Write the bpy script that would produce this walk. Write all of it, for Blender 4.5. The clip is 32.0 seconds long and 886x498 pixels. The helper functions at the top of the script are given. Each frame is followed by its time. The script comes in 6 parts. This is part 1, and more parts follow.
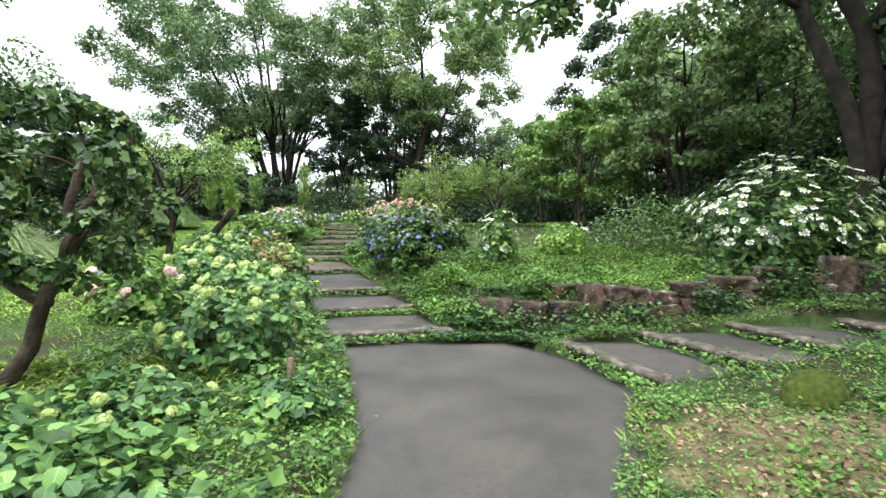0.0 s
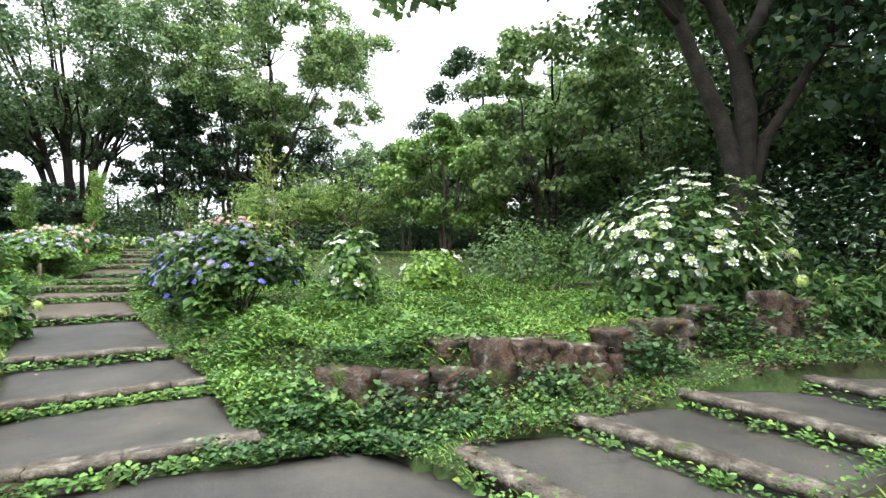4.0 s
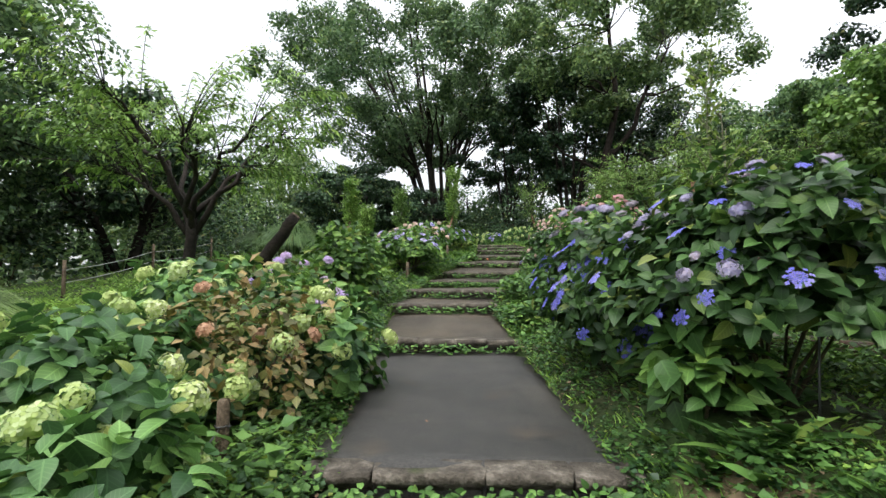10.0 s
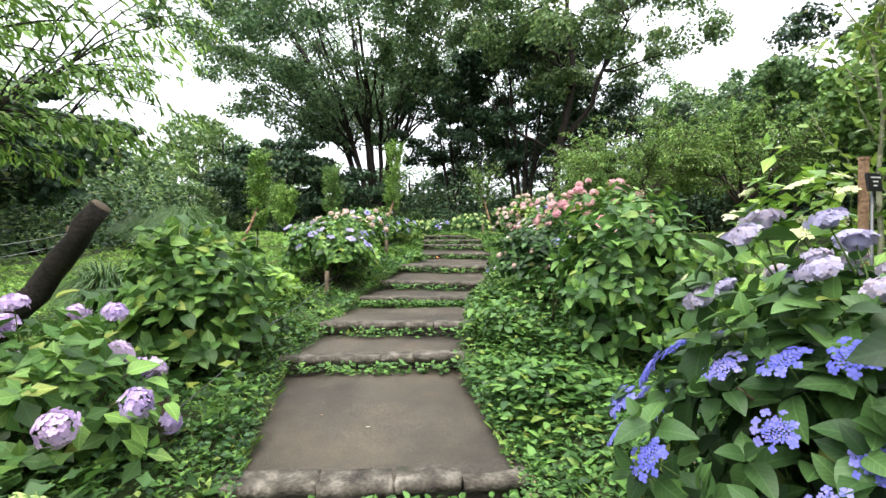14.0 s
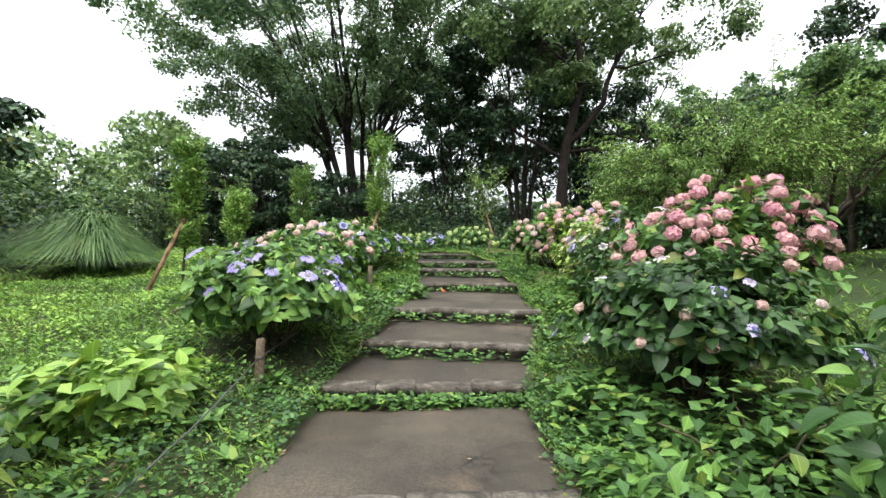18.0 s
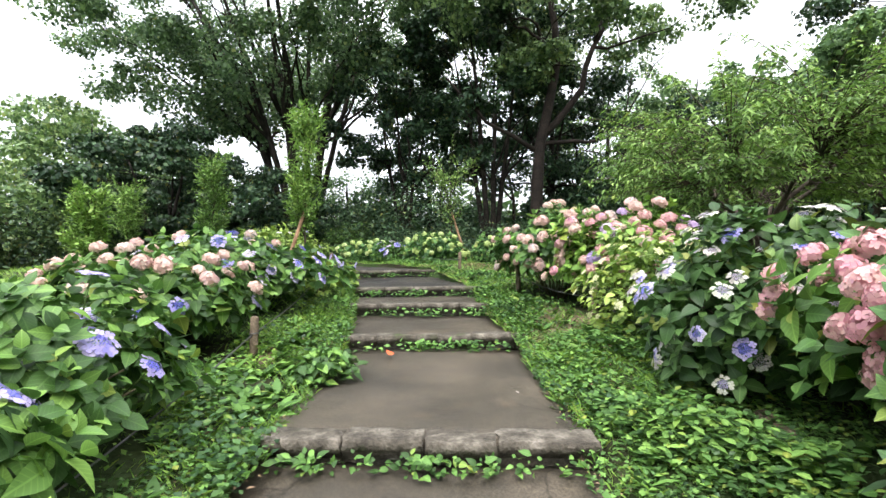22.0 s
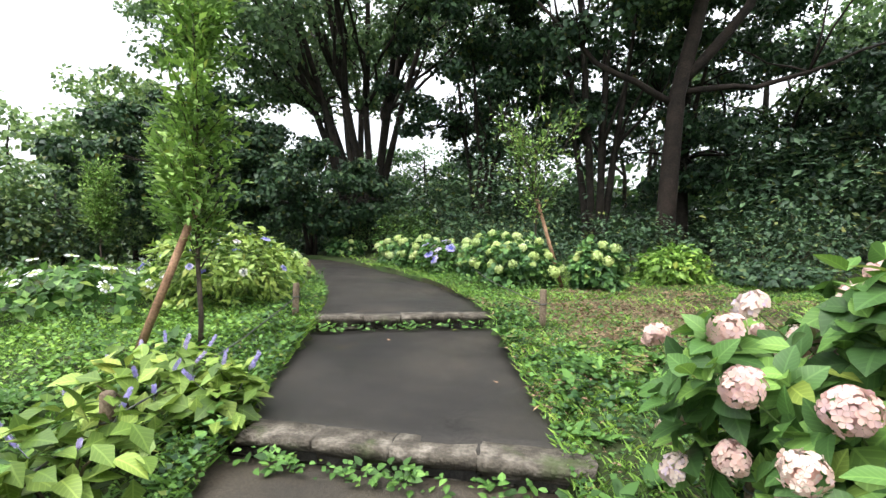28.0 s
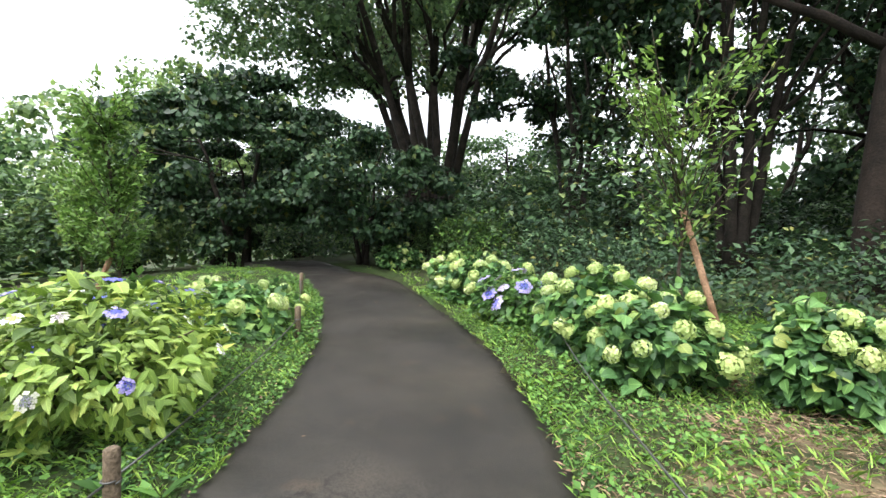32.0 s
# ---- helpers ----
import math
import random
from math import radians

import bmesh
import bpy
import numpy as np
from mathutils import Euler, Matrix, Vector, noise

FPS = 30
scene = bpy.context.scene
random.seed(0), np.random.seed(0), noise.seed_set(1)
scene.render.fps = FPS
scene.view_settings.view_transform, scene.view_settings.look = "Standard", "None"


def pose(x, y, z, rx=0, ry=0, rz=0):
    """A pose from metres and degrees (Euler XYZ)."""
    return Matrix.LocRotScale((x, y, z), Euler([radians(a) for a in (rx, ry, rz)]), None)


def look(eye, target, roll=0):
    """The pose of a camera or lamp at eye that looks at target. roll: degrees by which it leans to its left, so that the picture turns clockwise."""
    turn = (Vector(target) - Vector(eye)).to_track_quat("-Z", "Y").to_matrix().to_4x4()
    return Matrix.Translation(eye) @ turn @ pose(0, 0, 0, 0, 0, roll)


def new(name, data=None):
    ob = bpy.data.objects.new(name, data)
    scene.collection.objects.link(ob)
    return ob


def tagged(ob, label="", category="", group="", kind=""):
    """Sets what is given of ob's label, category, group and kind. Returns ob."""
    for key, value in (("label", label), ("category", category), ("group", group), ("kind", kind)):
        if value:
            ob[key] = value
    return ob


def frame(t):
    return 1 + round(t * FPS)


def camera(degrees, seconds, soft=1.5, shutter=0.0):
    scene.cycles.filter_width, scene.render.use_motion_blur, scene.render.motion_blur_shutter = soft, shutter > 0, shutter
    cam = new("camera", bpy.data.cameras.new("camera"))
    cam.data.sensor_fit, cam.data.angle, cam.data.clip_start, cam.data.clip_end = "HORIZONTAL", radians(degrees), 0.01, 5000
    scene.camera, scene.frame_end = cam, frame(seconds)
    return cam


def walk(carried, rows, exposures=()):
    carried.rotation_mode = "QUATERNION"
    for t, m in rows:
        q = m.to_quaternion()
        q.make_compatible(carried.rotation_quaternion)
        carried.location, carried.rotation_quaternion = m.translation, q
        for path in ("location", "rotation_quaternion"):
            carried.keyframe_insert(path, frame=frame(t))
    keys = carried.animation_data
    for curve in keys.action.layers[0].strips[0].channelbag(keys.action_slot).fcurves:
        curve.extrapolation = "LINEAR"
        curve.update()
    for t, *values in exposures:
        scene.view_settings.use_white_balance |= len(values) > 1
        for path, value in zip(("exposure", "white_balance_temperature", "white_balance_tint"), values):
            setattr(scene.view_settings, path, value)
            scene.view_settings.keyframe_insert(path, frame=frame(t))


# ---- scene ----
cam = camera(87.7, 32.0)
METRES, EYE, TILT, LEAN, TURN = 25.0, 1.5, -1.0, 0.0, 0.0
ROWS = [
    (0.0, 0.0, 0.0, 0.0, 0.0, 0.0, -0.0),
    (0.5, 0.002, 0.0137, 0.0009, -5.31, 0.75, 0.66),
    (1.0, 0.0072, 0.027, 0.0003, -8.47, 0.97, 0.16),
    (1.5, 0.0117, 0.039, 0.0008, -13.17, 1.85, -0.21),
    (2.0, 0.0134, 0.0535, 0.0023, -18.94, 2.88, 0.28),
    (2.5, 0.0179, 0.0675, 0.0019, -22.1, 3.26, 0.28),
    (4.5, 0.0159, 0.1264, 0.0033, -11.4, 3.49, 0.49),
    (5.0, 0.0095, 0.1418, 0.0042, -2.41, 3.18, 0.68),
    (5.5, 0.0064, 0.1577, 0.0044, 8.21, 3.11, 0.09),
    (6.0, 0.0023, 0.1711, 0.0046, 15.88, 3.35, -0.85),
    (6.5, -0.005, 0.1847, 0.0059, 18.74, 4.09, -0.93),
    (7.0, -0.0113, 0.1999, 0.006, 21.91, 4.28, -1.13),
    (7.5, -0.0185, 0.213, 0.0062, 21.74, 4.37, -0.55),
    (8.0, -0.0262, 0.2257, 0.0074, 20.73, 3.99, 0.03),
    (8.5, -0.0305, 0.2417, 0.0077, 20.71, 3.6, -0.25),
    (9.0, -0.0373, 0.2558, 0.0079, 20.68, 3.42, -0.24),
    (9.5, -0.0446, 0.2675, 0.009, 20.8, 3.04, -0.35),
    (10.0, -0.0497, 0.2848, 0.0109, 20.78, 2.83, -0.46),
    (10.5, -0.0547, 0.2966, 0.0146, 19.74, 2.51, -0.55),
    (11.0, -0.0618, 0.3084, 0.0165, 18.35, 2.19, -0.57),
    (11.5, -0.0661, 0.32, 0.016, 16.95, 1.49, -0.8),
    (12.0, -0.0686, 0.3377, 0.0209, 15.7, 1.29, -0.73),
    (12.5, -0.0732, 0.3492, 0.0229, 15.07, 1.14, -0.71),
    (13.0, -0.0802, 0.3617, 0.0246, 14.4, 1.03, -0.62),
    (13.5, -0.0848, 0.3762, 0.0232, 13.95, 0.69, -0.63),
    (14.0, -0.0878, 0.3933, 0.0295, 13.49, 0.6, -0.41),
    (14.5, -0.0929, 0.4061, 0.0316, 13.24, 0.71, -0.36),
    (16.5, -0.1129, 0.4635, 0.0354, 11.03, 2.08, -0.57),
    (17.0, -0.1188, 0.4792, 0.037, 10.93, 1.81, -0.64),
    (17.5, -0.1283, 0.4962, 0.0395, 10.92, 1.84, -0.49),
    (18.0, -0.1342, 0.5106, 0.0426, 11.07, 1.97, -0.7),
    (18.5, -0.137, 0.5266, 0.0451, 10.57, 2.13, -0.68),
    (19.0, -0.1422, 0.5419, 0.0467, 9.76, 2.68, -0.34),
    (19.5, -0.1448, 0.5565, 0.0472, 8.24, 3.14, -0.06),
    (20.0, -0.1467, 0.5705, 0.048, 7.34, 2.87, 0.11),
    (20.5, -0.1513, 0.5883, 0.0516, 6.99, 2.89, 0.38),
    (21.0, -0.1521, 0.6028, 0.0533, 6.43, 2.66, 0.34),
    (21.5, -0.1511, 0.6175, 0.0545, 6.11, 2.3, 0.35),
    (22.0, -0.1521, 0.634, 0.0584, 6.42, 2.09, 0.27),
    (22.5, -0.1497, 0.6462, 0.0608, 6.67, 1.68, -0.01),
    (23.0, -0.15, 0.658, 0.0609, 6.59, 1.34, 0.02),
    (23.5, -0.1532, 0.6725, 0.0662, 7.22, 1.03, 0.17),
    (24.0, -0.1539, 0.686, 0.0675, 8.23, 0.53, 0.18),
    (24.5, -0.1556, 0.7005, 0.0681, 8.66, 0.07, 0.24),
    (25.0, -0.159, 0.7177, 0.0725, 9.47, -0.14, 0.25),
    (25.5, -0.1593, 0.7338, 0.0746, 10.73, -0.51, 0.14),
    (26.0, -0.1603, 0.75, 0.0762, 11.67, -0.69, 0.17),
    (26.5, -0.1614, 0.766, 0.082, 14.07, -0.85, -0.18),
    (28.5, -0.1625, 0.8391, 0.0896, 18.75, -1.2, -1.02),
    (29.0, -0.1665, 0.8537, 0.0914, 19.68, -1.5, -1.09),
    (29.5, -0.1721, 0.8708, 0.0925, 20.8, -1.82, -1.17),
    (30.0, -0.1767, 0.8883, 0.0974, 21.67, -2.09, -1.15),
    (30.5, -0.1826, 0.9037, 0.0996, 22.87, -2.45, -1.15),
    (31.0, -0.1865, 0.9205, 0.1009, 24.22, -2.7, -1.26),
    (31.5, -0.19, 0.9351, 0.1058, 25.47, -2.65, -1.29),
    (32.0, -0.1943, 0.9476, 0.1085, 28.78, -2.49, -1.44),
]
walk(cam, [(t, pose(0, 0, EYE, TILT, LEAN, TURN) @ pose(METRES * x, METRES * y, METRES * z, 90 + pitch, roll, yaw)) for t, x, y, z, yaw, pitch, roll in ROWS], [(0.0, 1.44), (2.0, 1.44), (5.0, 1.66), (6.0, 1.45), (7.0, 0.87), (8.0, 0.70), (10.5, 0.70), (12.0, 1.09), (13.0, 1.29), (14.0, 1.34), (17.0, 1.19), (19.0, 1.09), (20.5, 1.14), (23.0, 1.44), (25.0, 1.39), (26.0, 1.39), (29.0, 1.29), (31.0, 1.44), (32.0, 1.49)])

# ---- world, sun, exposure ----
world = bpy.data.worlds.new("overcast_sky")
scene.world = world
world.use_nodes = True
wn, wl = world.node_tree.nodes, world.node_tree.links
sky = wn.new("ShaderNodeTexSky")
sky.sky_type, sky.sun_disc = "NISHITA", False
sky.sun_elevation, sky.sun_rotation = radians(58), radians(150)
sky.air_density, sky.dust_density = 1.0, 4.0
dim = wn.new("ShaderNodeVectorMath")
dim.operation = "SCALE"
dim.inputs["Scale"].default_value = 0.05
wl.new(sky.outputs[0], dim.inputs[0])
cloud = wn.new("ShaderNodeTexNoise")
cloud.inputs["Scale"].default_value, cloud.inputs["Detail"].default_value = 2.2, 4
cloud_ramp = wn.new("ShaderNodeValToRGB")
cloud_ramp.color_ramp.elements[0].color = (0.66, 0.69, 0.735, 1)
cloud_ramp.color_ramp.elements[1].color = (1.0, 1.0, 1.0, 1)
wl.new(cloud.outputs[0], cloud_ramp.inputs[0])
add = wn.new("ShaderNodeVectorMath")
add.operation = "ADD"
wl.new(dim.outputs[0], add.inputs[0])
wl.new(cloud_ramp.outputs[0], add.inputs[1])
# an overcast dome, brighter overhead than at the horizon
where = wn.new("ShaderNodeTexCoord")
axes = wn.new("ShaderNodeSeparateXYZ")
wl.new(where.outputs["Generated"], axes.inputs[0])
dome = wn.new("ShaderNodeMapRange")
dome.inputs["From Min"].default_value, dome.inputs["From Max"].default_value = 0.0, 1.0
dome.inputs["To Min"].default_value, dome.inputs["To Max"].default_value = 0.62, 1.6
wl.new(axes.outputs["Z"], dome.inputs["Value"])
lit = wn.new("ShaderNodeVectorMath")
lit.operation = "SCALE"
wl.new(add.outputs[0], lit.inputs[0])
wl.new(dome.outputs[0], lit.inputs["Scale"])
wl.new(lit.outputs[0], wn["Background"].inputs[0])
wn["Background"].inputs[1].default_value = 1.0

sun = new("sun", bpy.data.lights.new("sun", "SUN"))
sun.data.energy, sun.data.angle, sun.data.color = 1.2, radians(30), (1.0, 0.97, 0.92)
sun.matrix_world = look((0, 0, 30), (8, 14, 0))
tagged(sun, kind="structure")

rng = np.random.default_rng(7)


# ---- materials ----
def material(name, rough=0.7, spec=0.3, metal=0.0):
    m = bpy.data.materials.new(name)
    m.use_nodes = True
    n, l = m.node_tree.nodes, m.node_tree.links
    b = n["Principled BSDF"]
    b.inputs["Roughness"].default_value = rough
    b.inputs["Metallic"].default_value = metal
    b.inputs["Specular IOR Level"].default_value = spec
    return m, n, l, b


def ramp(n, stops):
    r = n.new("ShaderNodeValToRGB")
    e = r.color_ramp.elements
    e[0].position, e[0].color = stops[0][0], (*stops[0][1], 1)
    e[1].position, e[1].color = stops[-1][0], (*stops[-1][1], 1)
    for p, c in stops[1:-1]:
        k = e.new(p)
        k.color = (*c, 1)
    return r


def noise_node(n, l, scale, detail=5, space="Object"):
    tc = n.new("ShaderNodeTexCoord") if space == "Object" else n.new("ShaderNodeNewGeometry")
    t = n.new("ShaderNodeTexNoise")
    t.inputs["Scale"].default_value, t.inputs["Detail"].default_value = scale, detail
    l.new(tc.outputs["Object" if space == "Object" else "Position"], t.inputs["Vector"])
    return t


def mixed(n, l, a, b, fac, mode="MIX"):
    m = n.new("ShaderNodeMix")
    m.data_type, m.blend_type = "RGBA", mode
    for sock, v in ((m.inputs[6], a), (m.inputs[7], b)):
        if isinstance(v, tuple):
            sock.default_value = (*v, 1)
        else:
            l.new(v, sock)
    if isinstance(fac, float):
        m.inputs[0].default_value = fac
    else:
        l.new(fac, m.inputs[0])
    return m.outputs[2]


def bump(n, l, b, height, strength, dist=0.02):
    k = n.new("ShaderNodeBump")
    k.inputs["Strength"].default_value, k.inputs["Distance"].default_value = strength, dist
    l.new(height, k.inputs["Height"])
    l.new(k.outputs[0], b.inputs["Normal"])


def leaf_material(name, dark, mid, light, rough=0.45, trans=0.35, patch=0.35):
    """Foliage: each leaf has its own green, with larger drifts of tone and light shining through."""
    m, n, l, b = material(name, rough * 0.95, 0.27)
    dark, mid, light = (tuple(c * k for c, k in zip(t, (1.15, 1.1, 1.75))) for t in (dark, mid, light))
    g = n.new("ShaderNodeNewGeometry")
    r = ramp(n, [(0.0, tuple(c * 0.75 for c in dark)), (0.5, mid), (0.93, tuple(c * 1.12 for c in light)), (1.0, tuple(0.5 * c + 0.5 * d for c, d in zip(light, (0.3, 0.26, 0.05))))])
    oi = n.new("ShaderNodeObjectInfo")
    s = n.new("ShaderNodeMath")
    s.operation = "ADD"
    l.new(g.outputs["Random Per Island"], s.inputs[0])
    l.new(oi.outputs["Random"], s.inputs[1])
    f = n.new("ShaderNodeMath")
    f.operation = "FRACT"
    l.new(s.outputs[0], f.inputs[0])
    l.new(f.outputs[0], r.inputs[0])
    t = noise_node(n, l, patch, 3, "World")
    t2 = ramp(n, [(0.3, (0.62, 0.68, 0.6)), (0.7, (1.2, 1.12, 1.0))])
    l.new(t.outputs[0], t2.inputs[0])
    col = mixed(n, l, r.outputs[0], t2.outputs[0], 1.0, "MULTIPLY")
    # pale midrib, curved side veins and a darker web between them
    at = n.new("ShaderNodeAttribute")
    at.attribute_name = "blade"
    sep = n.new("ShaderNodeSeparateXYZ")
    l.new(at.outputs["Vector"], sep.inputs[0])

    def calc(op, a, b2, c=None):
        k = n.new("ShaderNodeMath")
        k.operation = op
        for sock, val in zip(k.inputs, (a, b2, c)):
            if isinstance(val, (int, float)):
                sock.default_value = val
            elif val is not None:
                l.new(val, sock)
        return k.outputs[0]

    across = calc("ABSOLUTE", sep.outputs["X"], None)
    rib = calc("MULTIPLY", calc("LESS_THAN", across, 0.07), calc("GREATER_THAN", sep.outputs["Y"], 0.02))
    side = calc("SINE", calc("MULTIPLY", calc("MULTIPLY_ADD", across, -0.3, sep.outputs["Y"]), 44.0), None)
    side = calc("MULTIPLY", calc("GREATER_THAN", side, 0.75), calc("GREATER_THAN", across, 0.01))
    vein = calc("MAXIMUM", rib, calc("MULTIPLY", side, 0.45))
    col = mixed(n, l, col, mixed(n, l, col, (1.55, 1.45, 1.5), 1.0, "MULTIPLY"), vein)
    bump(n, l, b, vein, -0.25, 0.004)
    l.new(col, b.inputs["Base Color"])
    tr = n.new("ShaderNodeBsdfTranslucent")
    l.new(mixed(n, l, col, (1.12, 1.14, 0.85), 1.0, "MULTIPLY"), tr.inputs[0])
    mx = n.new("ShaderNodeMixShader")
    mx.inputs[0].default_value = trans * 0.6
    l.new(b.outputs[0], mx.inputs[1])
    l.new(tr.outputs[0], mx.inputs[2])
    l.new(mx.outputs[0], n["Material Output"].inputs[0])
    return m


def petal_material(name, stops):
    m, n, l, b = material(name, 0.6, 0.2)
    g = n.new("ShaderNodeNewGeometry")
    r = ramp(n, stops)
    oi = n.new("ShaderNodeObjectInfo")
    a = n.new("ShaderNodeMath")
    a.operation = "MULTIPLY_ADD"
    a.inputs[1].default_value = 0.45
    l.new(g.outputs["Random Per Island"], a.inputs[0])
    h = n.new("ShaderNodeMath")
    h.operation = "MULTIPLY"
    h.inputs[1].default_value = 0.55
    l.new(oi.outputs["Random"], h.inputs[0])
    l.new(h.outputs[0], a.inputs[2])
    l.new(a.outputs[0], r.inputs[0])
    l.new(r.outputs[0], b.inputs["Base Color"])
    tr = n.new("ShaderNodeBsdfTranslucent")
    l.new(r.outputs[0], tr.inputs[0])
    mx = n.new("ShaderNodeMixShader")
    mx.inputs[0].default_value = 0.25
    l.new(b.outputs[0], mx.inputs[1])
    l.new(tr.outputs[0], mx.inputs[2])
    l.new(mx.outputs[0], n["Material Output"].inputs[0])
    return m


def rough_material(name, stops, scale, rough=0.85, fine=60, strength=0.4, spots=None, space="Object", big=None):
    m, n, l, b = material(name, rough, 0.3)
    t = noise_node(n, l, scale, 6, space)
    r = ramp(n, stops)
    l.new(t.outputs[0], r.inputs[0])
    col = r.outputs[0]
    f = noise_node(n, l, fine, 8, space)
    fr = ramp(n, [(0.3, (0.6, 0.6, 0.6)), (0.7, (1.25, 1.25, 1.25))])
    l.new(f.outputs[0], fr.inputs[0])
    col = mixed(n, l, col, fr.outputs[0], 1.0, "MULTIPLY")
    if spots:
        q = noise_node(n, l, spots[1], 4, space)
        qr = ramp(n, [(spots[2], (0, 0, 0)), (spots[2] + 0.12, (1, 1, 1))])
        l.new(q.outputs[0], qr.inputs[0])
        col = mixed(n, l, col, spots[0], qr.outputs[0])
    l.new(col, b.inputs["Base Color"])
    if big:
        w = noise_node(n, l, big[0], 3, space)
        wr = ramp(n, [(0.35, (big[1],) * 3), (0.65, (big[2],) * 3)])
        l.new(w.outputs[0], wr.inputs[0])
        l.new(wr.outputs[0], b.inputs["Roughness"])
    bump(n, l, b, f.outputs[0], strength)
    return m


def weathered(mat, fine, wide):
    """Pale grit, dark damp runs and hairline cracks on a paved surface."""
    n, l = mat.node_tree.nodes, mat.node_tree.links
    b = n["Principled BSDF"]
    col = b.inputs["Base Color"].links[0].from_socket
    for scale, lo, hi, cut in ((fine, 0.75, 1.3, (0.4, 0.62)), (wide, 0.9, 1.08, (0.36, 0.64)), (0.45, 0.86, 1.12, (0.4, 0.6))):
        t = noise_node(n, l, scale, 7, "World")
        r = ramp(n, [(cut[0], (lo,) * 3), (cut[1], (hi, hi * 0.98, hi * 0.95))])
        l.new(t.outputs[0], r.inputs[0])
        col = mixed(n, l, col, r.outputs[0], 1.0, "MULTIPLY")
    geo = n.new("ShaderNodeNewGeometry")
    warp = noise_node(n, l, 2.5, 4, "World")
    shift = n.new("ShaderNodeVectorMath")
    shift.operation = "MULTIPLY_ADD"
    l.new(warp.outputs["Color"], shift.inputs[0])
    shift.inputs[1].default_value = (0.5, 0.5, 0.5)
    l.new(geo.outputs["Position"], shift.inputs[2])
    vor = n.new("ShaderNodeTexVoronoi")
    vor.feature = "DISTANCE_TO_EDGE"
    vor.inputs["Scale"].default_value = 0.9
    l.new(shift.outputs[0], vor.inputs["Vector"])
    r = ramp(n, [(0.0, (0.45, 0.45, 0.45)), (0.012, (1, 1, 1))])
    l.new(vor.outputs["Distance"], r.inputs[0])
    gate = noise_node(n, l, 0.8, 2, "World")
    gr = ramp(n, [(0.5, (0, 0, 0)), (0.6, (1, 1, 1))])
    l.new(gate.outputs[0], gr.inputs[0])
    col = mixed(n, l, col, mixed(n, l, col, r.outputs[0], 1.0, "MULTIPLY"), gr.outputs[0])
    l.new(col, b.inputs["Base Color"])


ASPHALT = rough_material("wet_asphalt", [(0.3, (0.05, 0.051, 0.05)), (0.55, (0.068, 0.068, 0.065)), (0.75, (0.09, 0.087, 0.08))], 0.9, 0.5, 240, 0.35, ((0.08, 0.07, 0.058), 1.7, 0.62), "World", (1.1, 0.36, 0.62))
ASPHALT_DARK = rough_material("dark_asphalt", [(0.3, (0.026, 0.025, 0.024)), (0.55, (0.036, 0.034, 0.031)), (0.75, (0.052, 0.047, 0.041))], 0.9, 0.55, 240, 0.4, ((0.07, 0.055, 0.042), 2.3, 0.66), "World", (1.1, 0.42, 0.68))
TREAD = rough_material("worn_brown_asphalt", [(0.3, (0.048, 0.043, 0.036)), (0.5, (0.07, 0.062, 0.05)), (0.7, (0.10, 0.086, 0.068))], 1.3, 0.5, 200, 0.45, ((0.1, 0.08, 0.06), 2.1, 0.62), "World", (1.1, 0.36, 0.65))
for paving in (ASPHALT, ASPHALT_DARK, TREAD):
    weathered(paving, 70, 7)
KERB = rough_material("weathered_kerb_stone", [(0.3, (0.042, 0.036, 0.029)), (0.5, (0.1, 0.088, 0.07)), (0.72, (0.24, 0.215, 0.18))], 9, 0.8, 45, 0.9, ((0.05, 0.075, 0.02), 3.0, 0.64), "World")
ROCK = rough_material("reddish_brown_boulder", [(0.3, (0.012, 0.011, 0.01)), (0.42, (0.03, 0.026, 0.022)), (0.5, (0.075, 0.045, 0.03)), (0.57, (0.06, 0.056, 0.05)), (0.72, (0.27, 0.27, 0.24))], 5.0, 0.75, 34, 1.0, ((0.045, 0.07, 0.014), 3.2, 0.56), "World")
weathered(ROCK, 30, 5)
MOSS = rough_material("moss", [(0.3, (0.03, 0.055, 0.008)), (0.7, (0.1, 0.135, 0.018))], 6, 0.95, 90, 0.8)
SOIL = rough_material("soil_and_grass", [(0.25, (0.034, 0.027, 0.016)), (0.42, (0.03, 0.036, 0.013)), (0.6, (0.034, 0.062, 0.016)), (0.8, (0.05, 0.095, 0.022))], 0.7, 0.95, 22, 0.8, ((0.10, 0.075, 0.045), 0.9, 0.66), "World")


